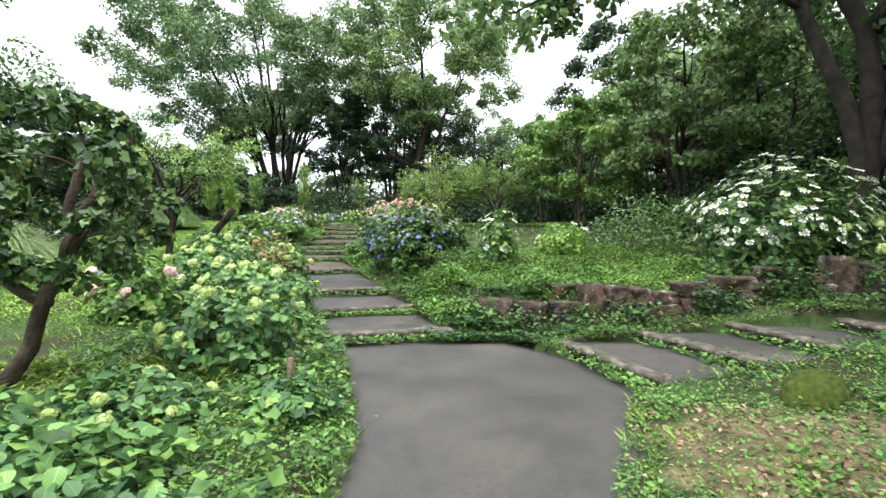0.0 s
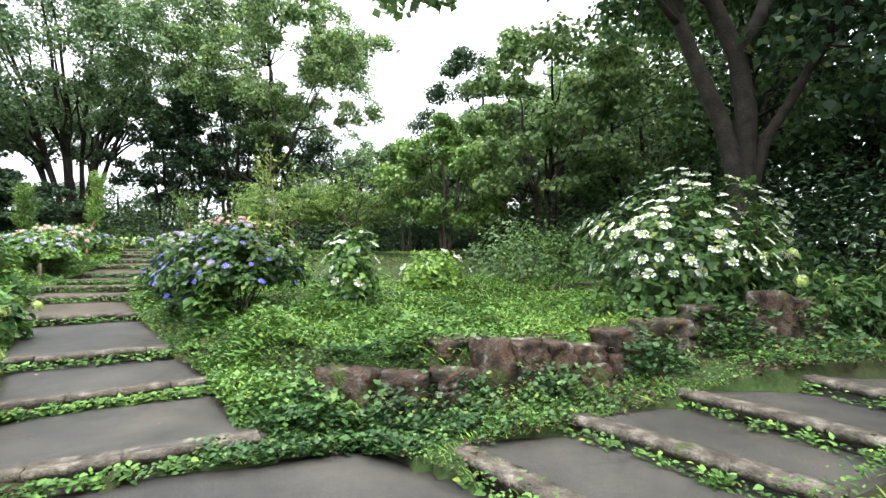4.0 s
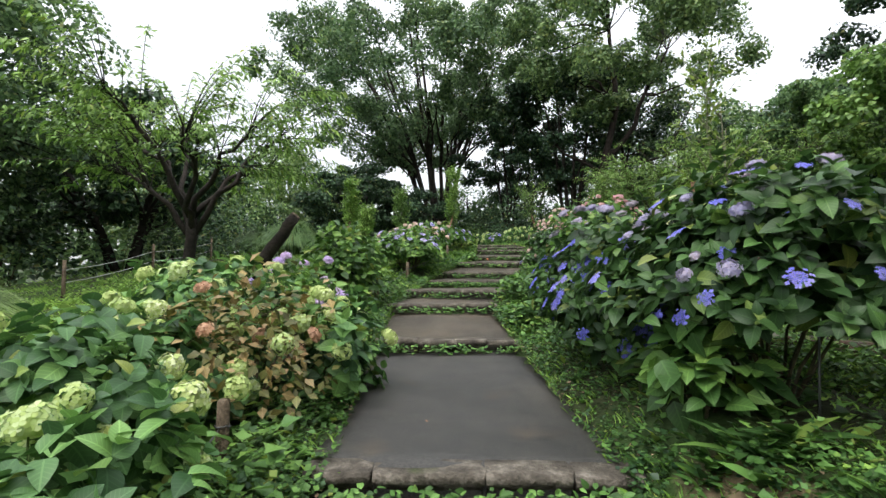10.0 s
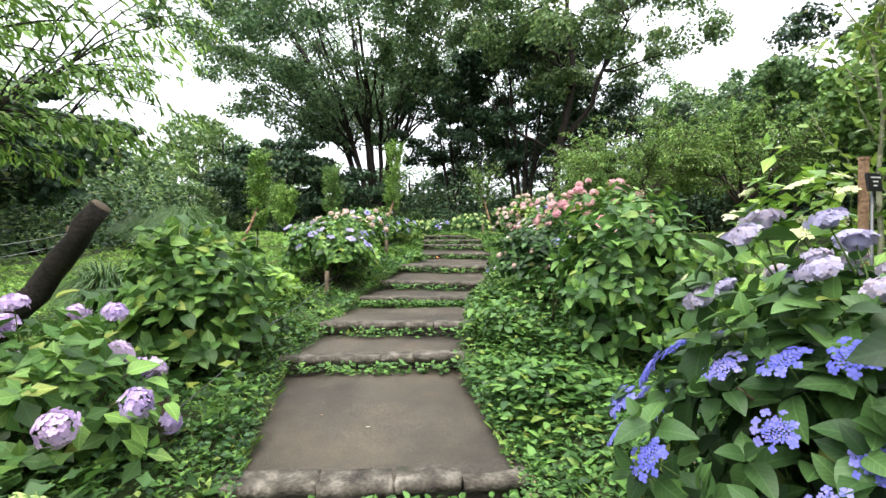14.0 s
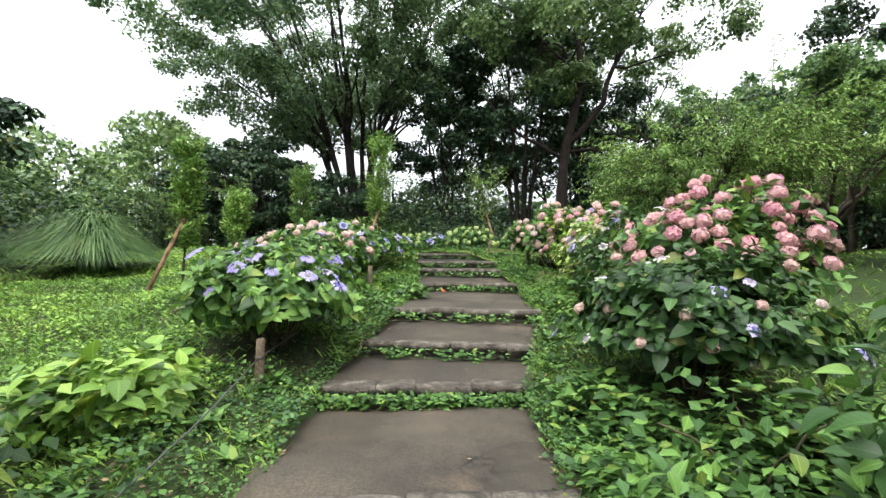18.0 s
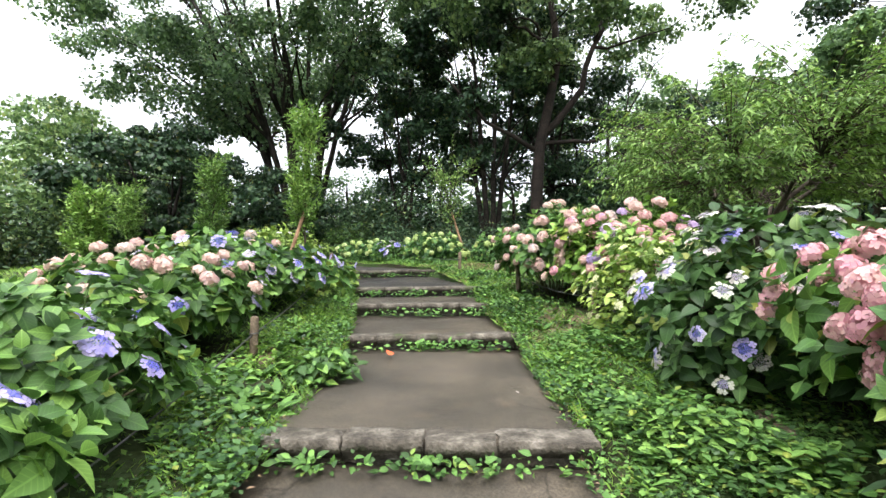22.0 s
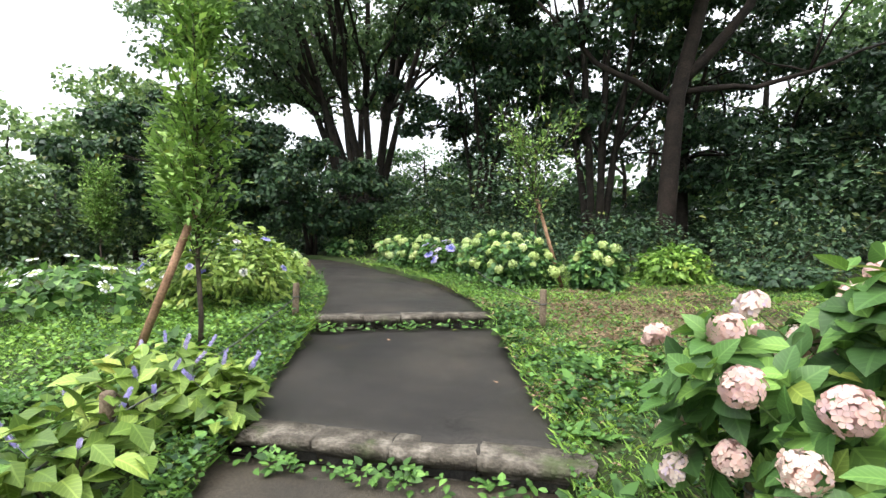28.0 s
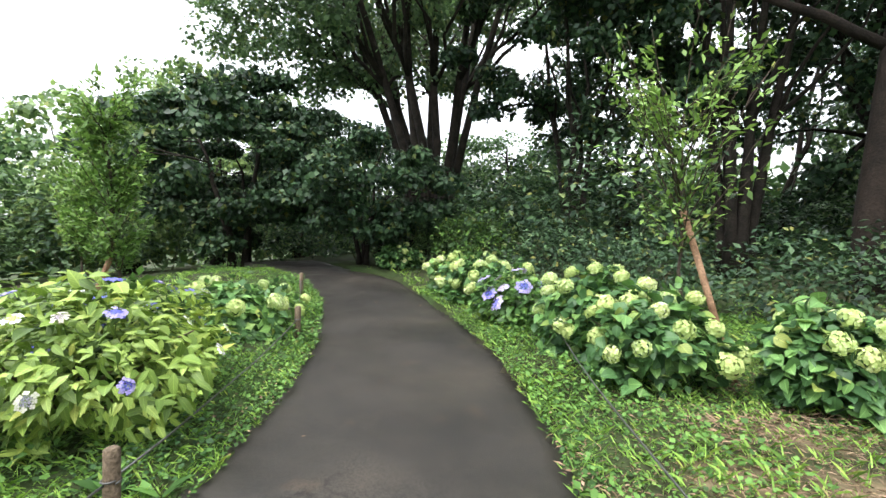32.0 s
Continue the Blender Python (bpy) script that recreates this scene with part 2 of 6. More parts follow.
def soil_patches(mat, spots):
    """Dry trodden patches with ragged outlines in the soil, each (x, y, radius)."""
    n, l = mat.node_tree.nodes, mat.node_tree.links
    b = n["Principled BSDF"]
    col = b.inputs["Base Color"].links[0].from_socket
    geo = n.new("ShaderNodeNewGeometry")
    rag = noise_node(n, l, 2.2, 6, "World")
    tan = noise_node(n, l, 14, 6, "World")
    tone = ramp(n, [(0.3, (0.075, 0.06, 0.034)), (0.7, (0.2, 0.155, 0.09))])
    l.new(tan.outputs[0], tone.inputs[0])
    for x, y, z, r in spots:
        d = n.new("ShaderNodeVectorMath")
        d.operation = "DISTANCE"
        l.new(geo.outputs["Position"], d.inputs[0])
        d.inputs[1].default_value = (x, y, z)
        s = n.new("ShaderNodeMath")
        s.operation = "MULTIPLY_ADD"
        l.new(d.outputs["Value"], s.inputs[0])
        s.inputs[1].default_value = -0.5 / r
        l.new(rag.outputs[0], s.inputs[2])
        k = ramp(n, [(0.02, (0, 0, 0)), (0.2, (1, 1, 1))])
        l.new(s.outputs[0], k.inputs[0])
        col = mixed(n, l, col, tone.outputs[0], k.outputs[0])
    l.new(col, b.inputs["Base Color"])


soil_patches(SOIL, [(-3.4, 26.2, 2.45, 1.5), (-2.3, 25.4, 2.4, 1.2), (2.6, 2.8, 0.1, 1.3), (-3.3, 20.9, 2.0, 0.7), (-5.75, 20.0, 1.9, 0.55), (-5.75, 21.3, 2.1, 0.4), (-2.6, 13.2, 0.9, 0.5), (-1.0, 9.3, 0.6, 0.5)])
BARK = rough_material("dark_bark", [(0.3, (0.013, 0.011, 0.009)), (0.7, (0.042, 0.034, 0.027))], 4, 0.9, 30, 0.9)
BARK_GREY = rough_material("grey_brown_bark", [(0.3, (0.035, 0.028, 0.023)), (0.7, (0.11, 0.085, 0.065))], 4, 0.9, 30, 0.9)
BARK_RED = rough_material("reddish_bark", [(0.3, (0.012, 0.009, 0.007)), (0.7, (0.036, 0.026, 0.020))], 3, 0.9, 26, 0.9, ((0.22, 0.17, 0.13), 1.6, 0.74))
STEM = rough_material("brown_shrub_stem", [(0.3, (0.06, 0.05, 0.03)), (0.7, (0.14, 0.12, 0.07))], 9, 0.9, 50, 0.5)
GREENSTEM = rough_material("green_stem", [(0.3, (0.06, 0.11, 0.025)), (0.7, (0.11, 0.17, 0.05))], 9, 0.7, 50, 0.3)
STAKE = rough_material("brown_wooden_stake", [(0.3, (0.16, 0.09, 0.05)), (0.7, (0.34, 0.21, 0.13))], 8, 0.8, 60, 0.5)
POST = rough_material("weathered_wooden_post", [(0.3, (0.08, 0.06, 0.04)), (0.7, (0.22, 0.17, 0.12))], 12, 0.9, 70, 0.7)
STRAP = material("grey_tree_tie", 0.8)[0]
STRAP.node_tree.nodes["Principled BSDF"].inputs["Base Color"].default_value = (0.10, 0.07, 0.05, 1)
WIRE = material("grey_wire", 0.5, 0.5, 0.6)[0]
WIRE.node_tree.nodes["Principled BSDF"].inputs["Base Color"].default_value = (0.12, 0.12, 0.12, 1)
PALE_WIRE = material("pale_fence_wire", 0.5, 0.5)[0]
PALE_WIRE.node_tree.nodes["Principled BSDF"].inputs["Base Color"].default_value = (0.5, 0.5, 0.5, 1)

SIGN_BLACK = material("black_label_plate", 0.4, 0.4)[0]
SIGN_BLACK.node_tree.nodes["Principled BSDF"].inputs["Base Color"].default_value = (0.012, 0.012, 0.013, 1)
PALE_BARK = rough_material("pale_green_grey_bark", [(0.3, (0.17, 0.17, 0.11)), (0.7, (0.36, 0.35, 0.25))], 6, 0.85, 40, 0.5)

L_HYD = leaf_material("hydrangea_leaf", (0.035, 0.085, 0.018), (0.07, 0.165, 0.03), (0.15, 0.29, 0.045))
L_HYD_LIGHT = leaf_material("fresh_hydrangea_leaf", (0.07, 0.16, 0.022), (0.14, 0.28, 0.035), (0.25, 0.42, 0.06))
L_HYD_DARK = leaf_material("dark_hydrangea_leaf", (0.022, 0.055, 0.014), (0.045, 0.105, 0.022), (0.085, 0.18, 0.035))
L_ANN = leaf_material("smooth_hydrangea_leaf", (0.034, 0.09, 0.026), (0.066, 0.158, 0.038), (0.13, 0.27, 0.055))
L_RED = leaf_material("bronzed_hydrangea_leaf", (0.08, 0.09, 0.025), (0.14, 0.16, 0.035), (0.26, 0.2, 0.07))
L_YEL = leaf_material("yellow_green_leaf", (0.085, 0.16, 0.025), (0.17, 0.28, 0.04), (0.29, 0.41, 0.07))
L_COVER = leaf_material("ground_cover_leaf", (0.036, 0.092, 0.018), (0.072, 0.172, 0.027), (0.13, 0.275, 0.045), 0.55, 0.3, 0.8)
L_IVY = leaf_material("ivy_leaf", (0.022, 0.06, 0.018), (0.045, 0.11, 0.028), (0.09, 0.19, 0.042), 0.4, 0.25, 0.8)
L_GRASS = leaf_material("grass_blade", (0.085, 0.18, 0.025), (0.17, 0.34, 0.042), (0.28, 0.48, 0.07), 0.55, 0.35, 0.6)
L_PAMPAS = leaf_material("tall_grass_blade", (0.09, 0.17, 0.035), (0.18, 0.3, 0.075), (0.32, 0.45, 0.16), 0.45, 0.3)
L_REED = leaf_material("dark_grass_blade", (0.04, 0.09, 0.025), (0.085, 0.175, 0.04), (0.16, 0.28, 0.07), 0.45, 0.3)
L_DRY = leaf_material("dry_straw", (0.1, 0.072, 0.035), (0.2, 0.145, 0.066), (0.33, 0.245, 0.12), 0.85, 0.1)
L_LITTER = leaf_material("dark_leaf_litter", (0.03, 0.02, 0.012), (0.07, 0.045, 0.026), (0.14, 0.09, 0.05), 0.85, 0.1)
# zelkova, camphor and woodland greens are paler and bluer: distance haze in the colour
L_ZEL = leaf_material("zelkova_leaf", (0.062, 0.122, 0.044), (0.108, 0.196, 0.066), (0.17, 0.285, 0.088), 0.5, 0.46, 0.16)
L_CAM = leaf_material("camphor_leaf", (0.08, 0.152, 0.05), (0.155, 0.265, 0.077), (0.265, 0.395, 0.11), 0.4, 0.46, 0.2)
L_DARK = leaf_material("dark_evergreen_leaf", (0.018, 0.042, 0.018), (0.035, 0.078, 0.028), (0.065, 0.13, 0.04), 0.5, 0.25, 0.2)
L_MID = leaf_material("woodland_leaf", (0.056, 0.115, 0.04), (0.108, 0.205, 0.062), (0.18, 0.31, 0.088), 0.5, 0.46, 0.15)
L_LIGHT = leaf_material("light_green_tree_leaf", (0.07, 0.15, 0.028), (0.13, 0.25, 0.045), (0.21, 0.37, 0.07), 0.5, 0.4, 0.3)
L_YOUNG = leaf_material("bright_young_tree_leaf", (0.085, 0.175, 0.03), (0.16, 0.3, 0.05), (0.25, 0.42, 0.08), 0.5, 0.4, 0.6)
L_CAMEL = leaf_material("glossy_dark_shrub_leaf", (0.03, 0.068, 0.022), (0.06, 0.125, 0.034), (0.13, 0.235, 0.055), 0.32, 0.25, 0.6)

P_ANN = petal_material("pale_green_petal", [(0.0, (0.62, 0.72, 0.42)), (0.45, (0.42, 0.55, 0.18)), (0.8, (0.58, 0.66, 0.28)), (1.0, (0.85, 0.88, 0.72))])
P_WHITE = petal_material("white_petal", [(0.0, (0.72, 0.74, 0.82)), (0.5, (0.86, 0.87, 0.9)), (1.0, (0.70, 0.72, 0.86))])
P_BLUE = petal_material("blue_petal", [(0.0, (0.10, 0.11, 0.52)), (0.5, (0.19, 0.20, 0.66)), (1.0, (0.36, 0.32, 0.66))])
P_LAV = petal_material("lavender_petal", [(0.0, (0.30, 0.28, 0.66)), (0.5, (0.44, 0.39, 0.69)), (1.0, (0.66, 0.6, 0.76))])
P_LILAC = petal_material("lilac_mophead_petal", [(0.0, (0.5, 0.4, 0.74)), (0.5, (0.66, 0.5, 0.76)), (1.0, (0.78, 0.62, 0.8))])
P_FADE = petal_material("faded_mauve_petal", [(0.0, (0.33, 0.32, 0.52)), (0.5, (0.44, 0.4, 0.52)), (1.0, (0.5, 0.4, 0.42))])
P_PINK = petal_material("pink_petal", [(0.0, (0.62, 0.27, 0.36)), (0.45, (0.7, 0.4, 0.42)), (0.8, (0.68, 0.46, 0.42)), (1.0, (0.58, 0.22, 0.52))])
P_CREAM = petal_material("cream_pink_petal", [(0.0, (0.66, 0.48, 0.5)), (0.4, (0.7, 0.47, 0.41)), (0.75, (0.72, 0.62, 0.54)), (1.0, (0.6, 0.46, 0.64))])
P_YEL = petal_material("creamy_yellow_petal", [(0.0, (0.58, 0.62, 0.28)), (0.5, (0.68, 0.7, 0.38)), (1.0, (0.76, 0.74, 0.54))])
P_GREY = petal_material("faded_green_white_petal", [(0.0, (0.5, 0.52, 0.40)), (0.5, (0.62, 0.62, 0.54)), (1.0, (0.5, 0.42, 0.42))])
P_RED = petal_material("red_autumn_leaf", [(0.0, (0.6, 0.12, 0.05)), (1.0, (0.7, 0.2, 0.08))])
P_ORANGE = petal_material("faded_orange_petal", [(0.0, (0.5, 0.28, 0.16)), (0.5, (0.56, 0.36, 0.24)), (1.0, (0.45, 0.22, 0.14))])


# ---- mesh tools ----
def mesh_np(name, verts, faces, mat, smooth=False, blade=None):
    me = bpy.data.meshes.new(name)
    verts = np.asarray(verts, dtype=np.float32)
    faces = [np.asarray(f, dtype=np.int32) for f in faces if len(f)]
    loops = np.concatenate([f.ravel() for f in faces])
    sizes = np.concatenate([np.full(len(f), f.shape[1], dtype=np.int32) for f in faces])
    me.vertices.add(len(verts))
    me.vertices.foreach_set("co", verts.ravel())
    me.loops.add(len(loops))
    me.loops.foreach_set("vertex_index", loops)
    me.polygons.add(len(sizes))
    me.polygons.foreach_set("loop_start", np.concatenate(([0], np.cumsum(sizes)[:-1])).astype(np.int32))
    if smooth:
        me.polygons.foreach_set("use_smooth", np.ones(len(sizes), dtype=bool))
    me.update(calc_edges=True)
    me.materials.append(mat)
    if blade is not None:
        at = me.attributes.new("blade", "FLOAT2", "POINT")
        at.data.foreach_set("vector", np.asarray(blade, dtype=np.float32).ravel())
    return me


def unit(a):
    return a / np.maximum(np.linalg.norm(a, axis=-1, keepdims=True), 1e-9)


def turns(along, normal):
    """Rotation matrices whose y runs along and whose z is close to normal."""
    y = unit(along)
    x = unit(np.cross(y, normal))
    z = np.cross(x, y)
    return np.stack((x, y, z), axis=-1)


def scatter(template, pos, rot, size):
    """Copies of a template (verts, triangles) as one set of verts and faces."""
    tv, tf = template
    size = np.asarray(size)
    if size.ndim == 1:
        size = size[:, None]
    v = np.einsum("nij,nkj->nki", rot, tv[None] * size[:, None, :]) + pos[:, None]
    f = (tf[None] + (np.arange(len(pos)) * len(tv))[:, None, None]).reshape(-1, tf.shape[1])
    return v.reshape(-1, 3), f


def join(sets):
    vs, fs, k = [], [], 0
    for v, f in sets:
        vs.append(v)
        fs.append(f + k)
        k += len(v)
    return np.concatenate(vs), np.concatenate(fs)


def tube(points, radii, sides=7, twist=0.0):
    """A tapered tube through the points, with a closed end."""
    p = np.asarray(points, float)
    r = np.asarray(radii, float)
    d = unit(np.gradient(p, axis=0))
    ref = np.array((0.31, 0.95, 0.05)) if abs(d[0][2]) > 0.6 else np.array((0, 0, 1.0))
    x = unit(np.cross(d, ref))
    y = np.cross(d, x)
    a = np.linspace(0, 2 * math.pi, sides, endpoint=False)
    ring = np.cos(a)[None, :, None] * x[:, None] + np.sin(a)[None, :, None] * y[:, None]
    v = (p[:, None] + ring * r[:, None, None]).reshape(-1, 3)
    n = len(p)
    i = np.arange(n - 1)[:, None] * sides
    j = np.arange(sides)[None]
    k = (j + 1) % sides
    q = np.stack((i + j, i + k, i + sides + k, i + sides + j), axis=-1).reshape(-1, 4)
    v = np.concatenate((v, p[-1:], p[:1]))
    t, b = len(v) - 2, len(v) - 1
    cap = np.array([((n - 1) * sides + m, (n - 1) * sides + (m + 1) % sides, t, t) for m in range(sides)])
    bot = np.array([((m + 1) % sides, m, b, b) for m in range(sides)])
    tri = np.concatenate((q[:, [0, 1, 2]], q[:, [0, 2, 3]], cap[:, :3], bot[:, :3]))
    return v, tri


def bend(a, b, sag=0.0, wob=0.1, n=6, rnd=rng):
    """A gently crooked line from a to b, bowed by sag."""
    a, b = np.asarray(a, float), np.asarray(b, float)
    t = np.linspace(0, 1, n)[:, None]
    p = a + (b - a) * t
    p[:, 2] += sag * np.sin(t[:, 0] * math.pi)
    w = rnd.normal(0, wob, (n, 3)) * np.linalg.norm(b - a) * 0.25
    w[0] = w[-1] = 0
    return p + w


def thing(name, x, y, z, label, category, group=""):
    ob = new(name)
    ob.location = (x, y, z)
    ob.empty_display_size = 0.1
    return tagged(ob, label, category, group)


def piece(name, me, parent, m=None, label=""):
    ob = new(name, me)
    ob.parent = parent
    if m is not None:
        ob.matrix_basis = m
    return tagged(ob, label)


def part(name, bm, mat, parent, label=""):
    me = bpy.data.meshes.new(name)
    bm.to_mesh(me)
    bm.free()
    me.materials.append(mat)
    return piece(name, me, parent, None, label)


def rot4(r, p, s):
    m = Matrix([list(row) + [0] for row in r.tolist()] + [[0, 0, 0, 1]])
    return Matrix.Translation(p.tolist()) @ m @ Matrix.Diagonal((s, s, s, 1))


# leaf shapes: length 1 along y, facing z
def leaf_shape(width, rows, fold=0.12, droop=0.25):
    ys = np.linspace(0, 1, rows + 2)
    v = [(0, 0, 0)]
    f = []
    for y in ys[1:-1]:
        w = width * math.sin(math.pi * y ** 0.82) ** 0.72 * (1 - 0.1 * y)
        z = -droop * y * y
        v += [(-w, y - 0.03, z + fold * w * 1.6), (0, y, z), (w, y - 0.03, z + fold * w * 1.6)]
    v.append((0, 1, -droop))
    f += [(0, 2, 1), (0, 3, 2)]
    for k in range(rows - 1):
        a = 1 + 3 * k
        for c in (0, 1):
            f += [(a + c, a + c + 1, a + c + 4), (a + c, a + c + 4, a + c + 3)]
    a, t = 1 + 3 * (rows - 1), len(v) - 1
    f += [(a, a + 1, t), (a + 1, a + 2, t)]
    return np.array(v, float), np.array(f)


def blade_of(shape, n=1):
    """Across and along each leaf of n copies, for its veins."""
    v = shape[0]
    return np.tile(np.stack((v[:, 0] / np.abs(v[:, 0]).max(), v[:, 1]), -1), (n, 1))


BROAD = leaf_shape(0.35, 3, 0.16, 0.28)
FULL = leaf_shape(0.34, 5, 0.22, 0.34)
HEART = leaf_shape(0.41, 5, 0.2, 0.32)
OVAL = leaf_shape(0.3, 2)
PLAIN = leaf_shape(0.36, 1)
DIAMOND = (np.array([(0, 0, 0), (-0.27, 0.45, 0.07), (0, 1, -0.08), (0.27, 0.45, 0.07)], float), np.array([(0, 2, 1), (0, 3, 2)]))
LONG = leaf_shape(0.14, 2, 0.1, 0.35)
LONG2 = leaf_shape(0.2, 2, 0.14, 0.35)
NARROW = (np.array([(0, 0, 0), (-0.15, 0.4, 0.04), (0, 1, -0.2), (0.15, 0.4, 0.04)], float), np.array([(0, 2, 1), (0, 3, 2)]))
KITE = (np.array([(0, 0, 0), (-0.42, 0.42, 0.08), (0, 1, -0.08), (0.42, 0.42, 0.08)], float), np.array([(0, 2, 1), (0, 3, 2)]))
BLADE = (np.array([(-0.04, 0, 0), (0.04, 0, 0), (0.022, 0.55, 0.02), (0, 1, -0.18)], float), np.array([(0, 1, 2), (0, 2, 3)]))
TREFOIL = (np.array([(0, 0, 0), (-0.5, 0.35, 0.1), (-0.2, 0.62, 0.02), (0, 1, -0.05), (0.2, 0.62, 0.02), (0.5, 0.35, 0.1)], float), np.array([(0, 2, 1), (0, 3, 2), (0, 4, 3), (0, 5, 4)]))


def floret(size, rnd):
    """Four rounded petals round a centre, facing z."""
    v, f = [], []
    a0 = rnd.uniform(0, math.pi)
    for k in range(4):
        a = a0 + k * math.pi / 2
        c, s = math.cos(a), math.sin(a)
        b = len(v)
        for u, w, z in ((0.0, 0, 0), (0.55, -0.47, 0.12), (0.95, -0.26, 0.04), (0.95, 0.26, 0.04), (0.55, 0.47, 0.12)):
            v.append((size * (u * c - w * s), size * (u * s + w * c), size * z))
        f += [(b, b + 1, b + 2), (b, b + 2, b + 3), (b, b + 3, b + 4)]
    return np.array(v), np.array(f)


def facing(d, rnd):
    """Rotation with z along each direction and a random spin."""
    s = rnd.normal(0, 1, d.shape)
    y = unit(np.cross(d, s))
    x = np.cross(y, d)
    return np.stack((x, y, unit(d)), axis=-1)


def mophead_mesh(mat, seed, count=64, low=-0.55, petal=0.27, squash=0.82):
    r = np.random.default_rng(seed)
    i = np.arange(count) + 0.5
    z = 1 - (1 - low) * i / count
    a = i * 2.399963
    h = np.sqrt(np.maximum(0, 1 - z * z))
    d = np.stack((h * np.cos(a), h * np.sin(a), z), axis=-1) + r.normal(0, 0.06, (count, 3))
    d = unit(d)
    sets = []
    rad = r.uniform(0.86, 1.06, count)
    ro = facing(unit(d + r.normal(0, 0.28, d.shape)), r)
    for k in range(count):
        fv, ff = floret(petal * r.uniform(0.8, 1.15), r)
        sets.append((fv @ ro[k].T + d[k] * rad[k] * (1, 1, squash), ff))
    core = np.array([(0.62 * math.cos(t) * math.cos(p), 0.62 * math.sin(t) * math.cos(p), 0.5 * math.sin(p)) for p in (-0.9, 0, 0.9) for t in np.linspace(0, 2 * math.pi, 8, endpoint=False)])
    cf = [(b + j, b + (j + 1) % 8, b + 8 + (j + 1) % 8) for b in (0, 8) for j in range(8)] + [(b + j, b + 8 + (j + 1) % 8, b + 8 + j) for b in (0, 8) for j in range(8)]
    sets.append((core, np.array(cf)))
    v, f = join(sets)
    return mesh_np("flower_head", v, [f], mat)


def lacecap_mesh(petal_mat, bud_mat, seed, outer=9, buds=46, petal=0.36):
    """A flat cluster of small buds ringed by open florets."""
    r = np.random.default_rng(seed)
    sets = []
    for k in range(outer):
        a = 2 * math.pi * k / outer + r.uniform(-0.2, 0.2)
        d = np.array([[math.cos(a) * 0.35, math.sin(a) * 0.35, 1.0]]) + r.normal(0, 0.18, (1, 3))
        ro = facing(unit(d), r)[0]
        fv, ff = floret(petal * r.uniform(0.75, 1.15), r)
        sets.append((fv @ ro.T + np.array((math.cos(a), math.sin(a), 0.12)) * r.uniform(0.75, 1.0), ff))
    n_outer = sum(len(f) for _, f in sets)
    i = np.arange(buds) + 0.5
    rr, aa = 0.68 * np.sqrt(i / buds), i * 2.399963
    for x, y in zip(rr * np.cos(aa), rr * np.sin(aa)):
        s, z = r.uniform(0.05, 0.085), 0.14 - 0.16 * (x * x + y * y) + r.uniform(-0.03, 0.03)
        v = np.array([(x - s, y - s, z), (x + s, y - s, z), (x + s, y + s, z), (x - s, y + s, z), (x, y, z + 1.5 * s)])
        sets.append((v, np.array([(0, 1, 4), (1, 2, 4), (2, 3, 4), (3, 0, 4)])))
    v, f = join(sets)
    me = mesh_np("flower_head", v, [f], petal_mat)
    me.materials.append(bud_mat)
    idx = np.zeros(len(f), dtype=np.int32)
    idx[n_outer:] = 1
    me.polygons.foreach_set("material_index", idx)
    return me


def spike_mesh(mat, seed):
    """An upright spike of small drooping bells."""
    r = np.random.default_rng(seed)
    sets = [tube(((0, 0, -3), (0, 0, 0), (0.05, 0, 3.0)), (0.06, 0.05, 0.02), 4)]
    for k in range(22):
        a, z = k * 2.4, 0.2 + 2.6 * k / 22
        d = unit(np.array([[math.cos(a), math.sin(a), -0.45]]))
        fv, ff = floret(0.3 * r.uniform(0.8, 1.2) * (1.15 - 0.25 * z / 2.8), r)
        sets.append((fv @ facing(d, r)[0].T + np.array((math.cos(a) * 0.22, math.sin(a) * 0.22, z)), ff))
    v, f = join(sets)
    return mesh_np("flower_spike", v, [f], mat)


HEADS = {
    "spike": [spike_mesh(P_LAV, s) for s in (30, 31)],
    "green": [mophead_mesh(P_ANN, s, 62, -0.6, 0.25) for s in (1, 2, 3)],
    "cream": [mophead_mesh(P_CREAM, s, 48, -0.4, 0.31) for s in (4, 5)],
    "pink": [mophead_mesh(P_PINK, s, 48, -0.4, 0.31) for s in (6, 7)],
    "lavender": [mophead_mesh(P_LILAC, s, 56, -0.3, 0.3) for s in (8, 9)],
    "blue": [lacecap_mesh(P_BLUE, P_BLUE, s, 9, 60, 0.26) for s in (10, 11)],
    "mauve": [mophead_mesh(P_FADE, s, 60, 0.1, 0.24, 0.5) for s in (12, 13)],
    "white": [lacecap_mesh(P_WHITE, P_ANN, s, 8, 44, 0.33) for s in (14, 15)],
    "lilac_lace": [lacecap_mesh(P_LAV, P_FADE, s, 9, 46, 0.42) for s in (16, 17)],
    "grey_lace": [lacecap_mesh(P_GREY, P_FADE, s, 8, 40, 0.36) for s in (18, 19)],
    "yellow": [lacecap_mesh(P_YEL, P_YEL, s, 6, 60, 0.22) for s in (20, 21)],
    "orange": [mophead_mesh(P_ORANGE, s, 50, -0.1, 0.26, 0.7) for s in (22, 23)],
    "blue_lace": [lacecap_mesh(P_LAV, P_BLUE, s, 9, 46, 0.4) for s in (24, 25)],
}
STALK = mesh_np("stalk", *[(lambda t: (t[0], [t[1]]))(tube(((0, 0, 0.1), (0.05, 0, -0.8), (0.2, 0.05, -1.7), (0.25, 0.1, -3.2)), (0.04, 0.045, 0.05, 0.06), 5))][0], GREENSTEM, True)
LEAF_MESH = {}


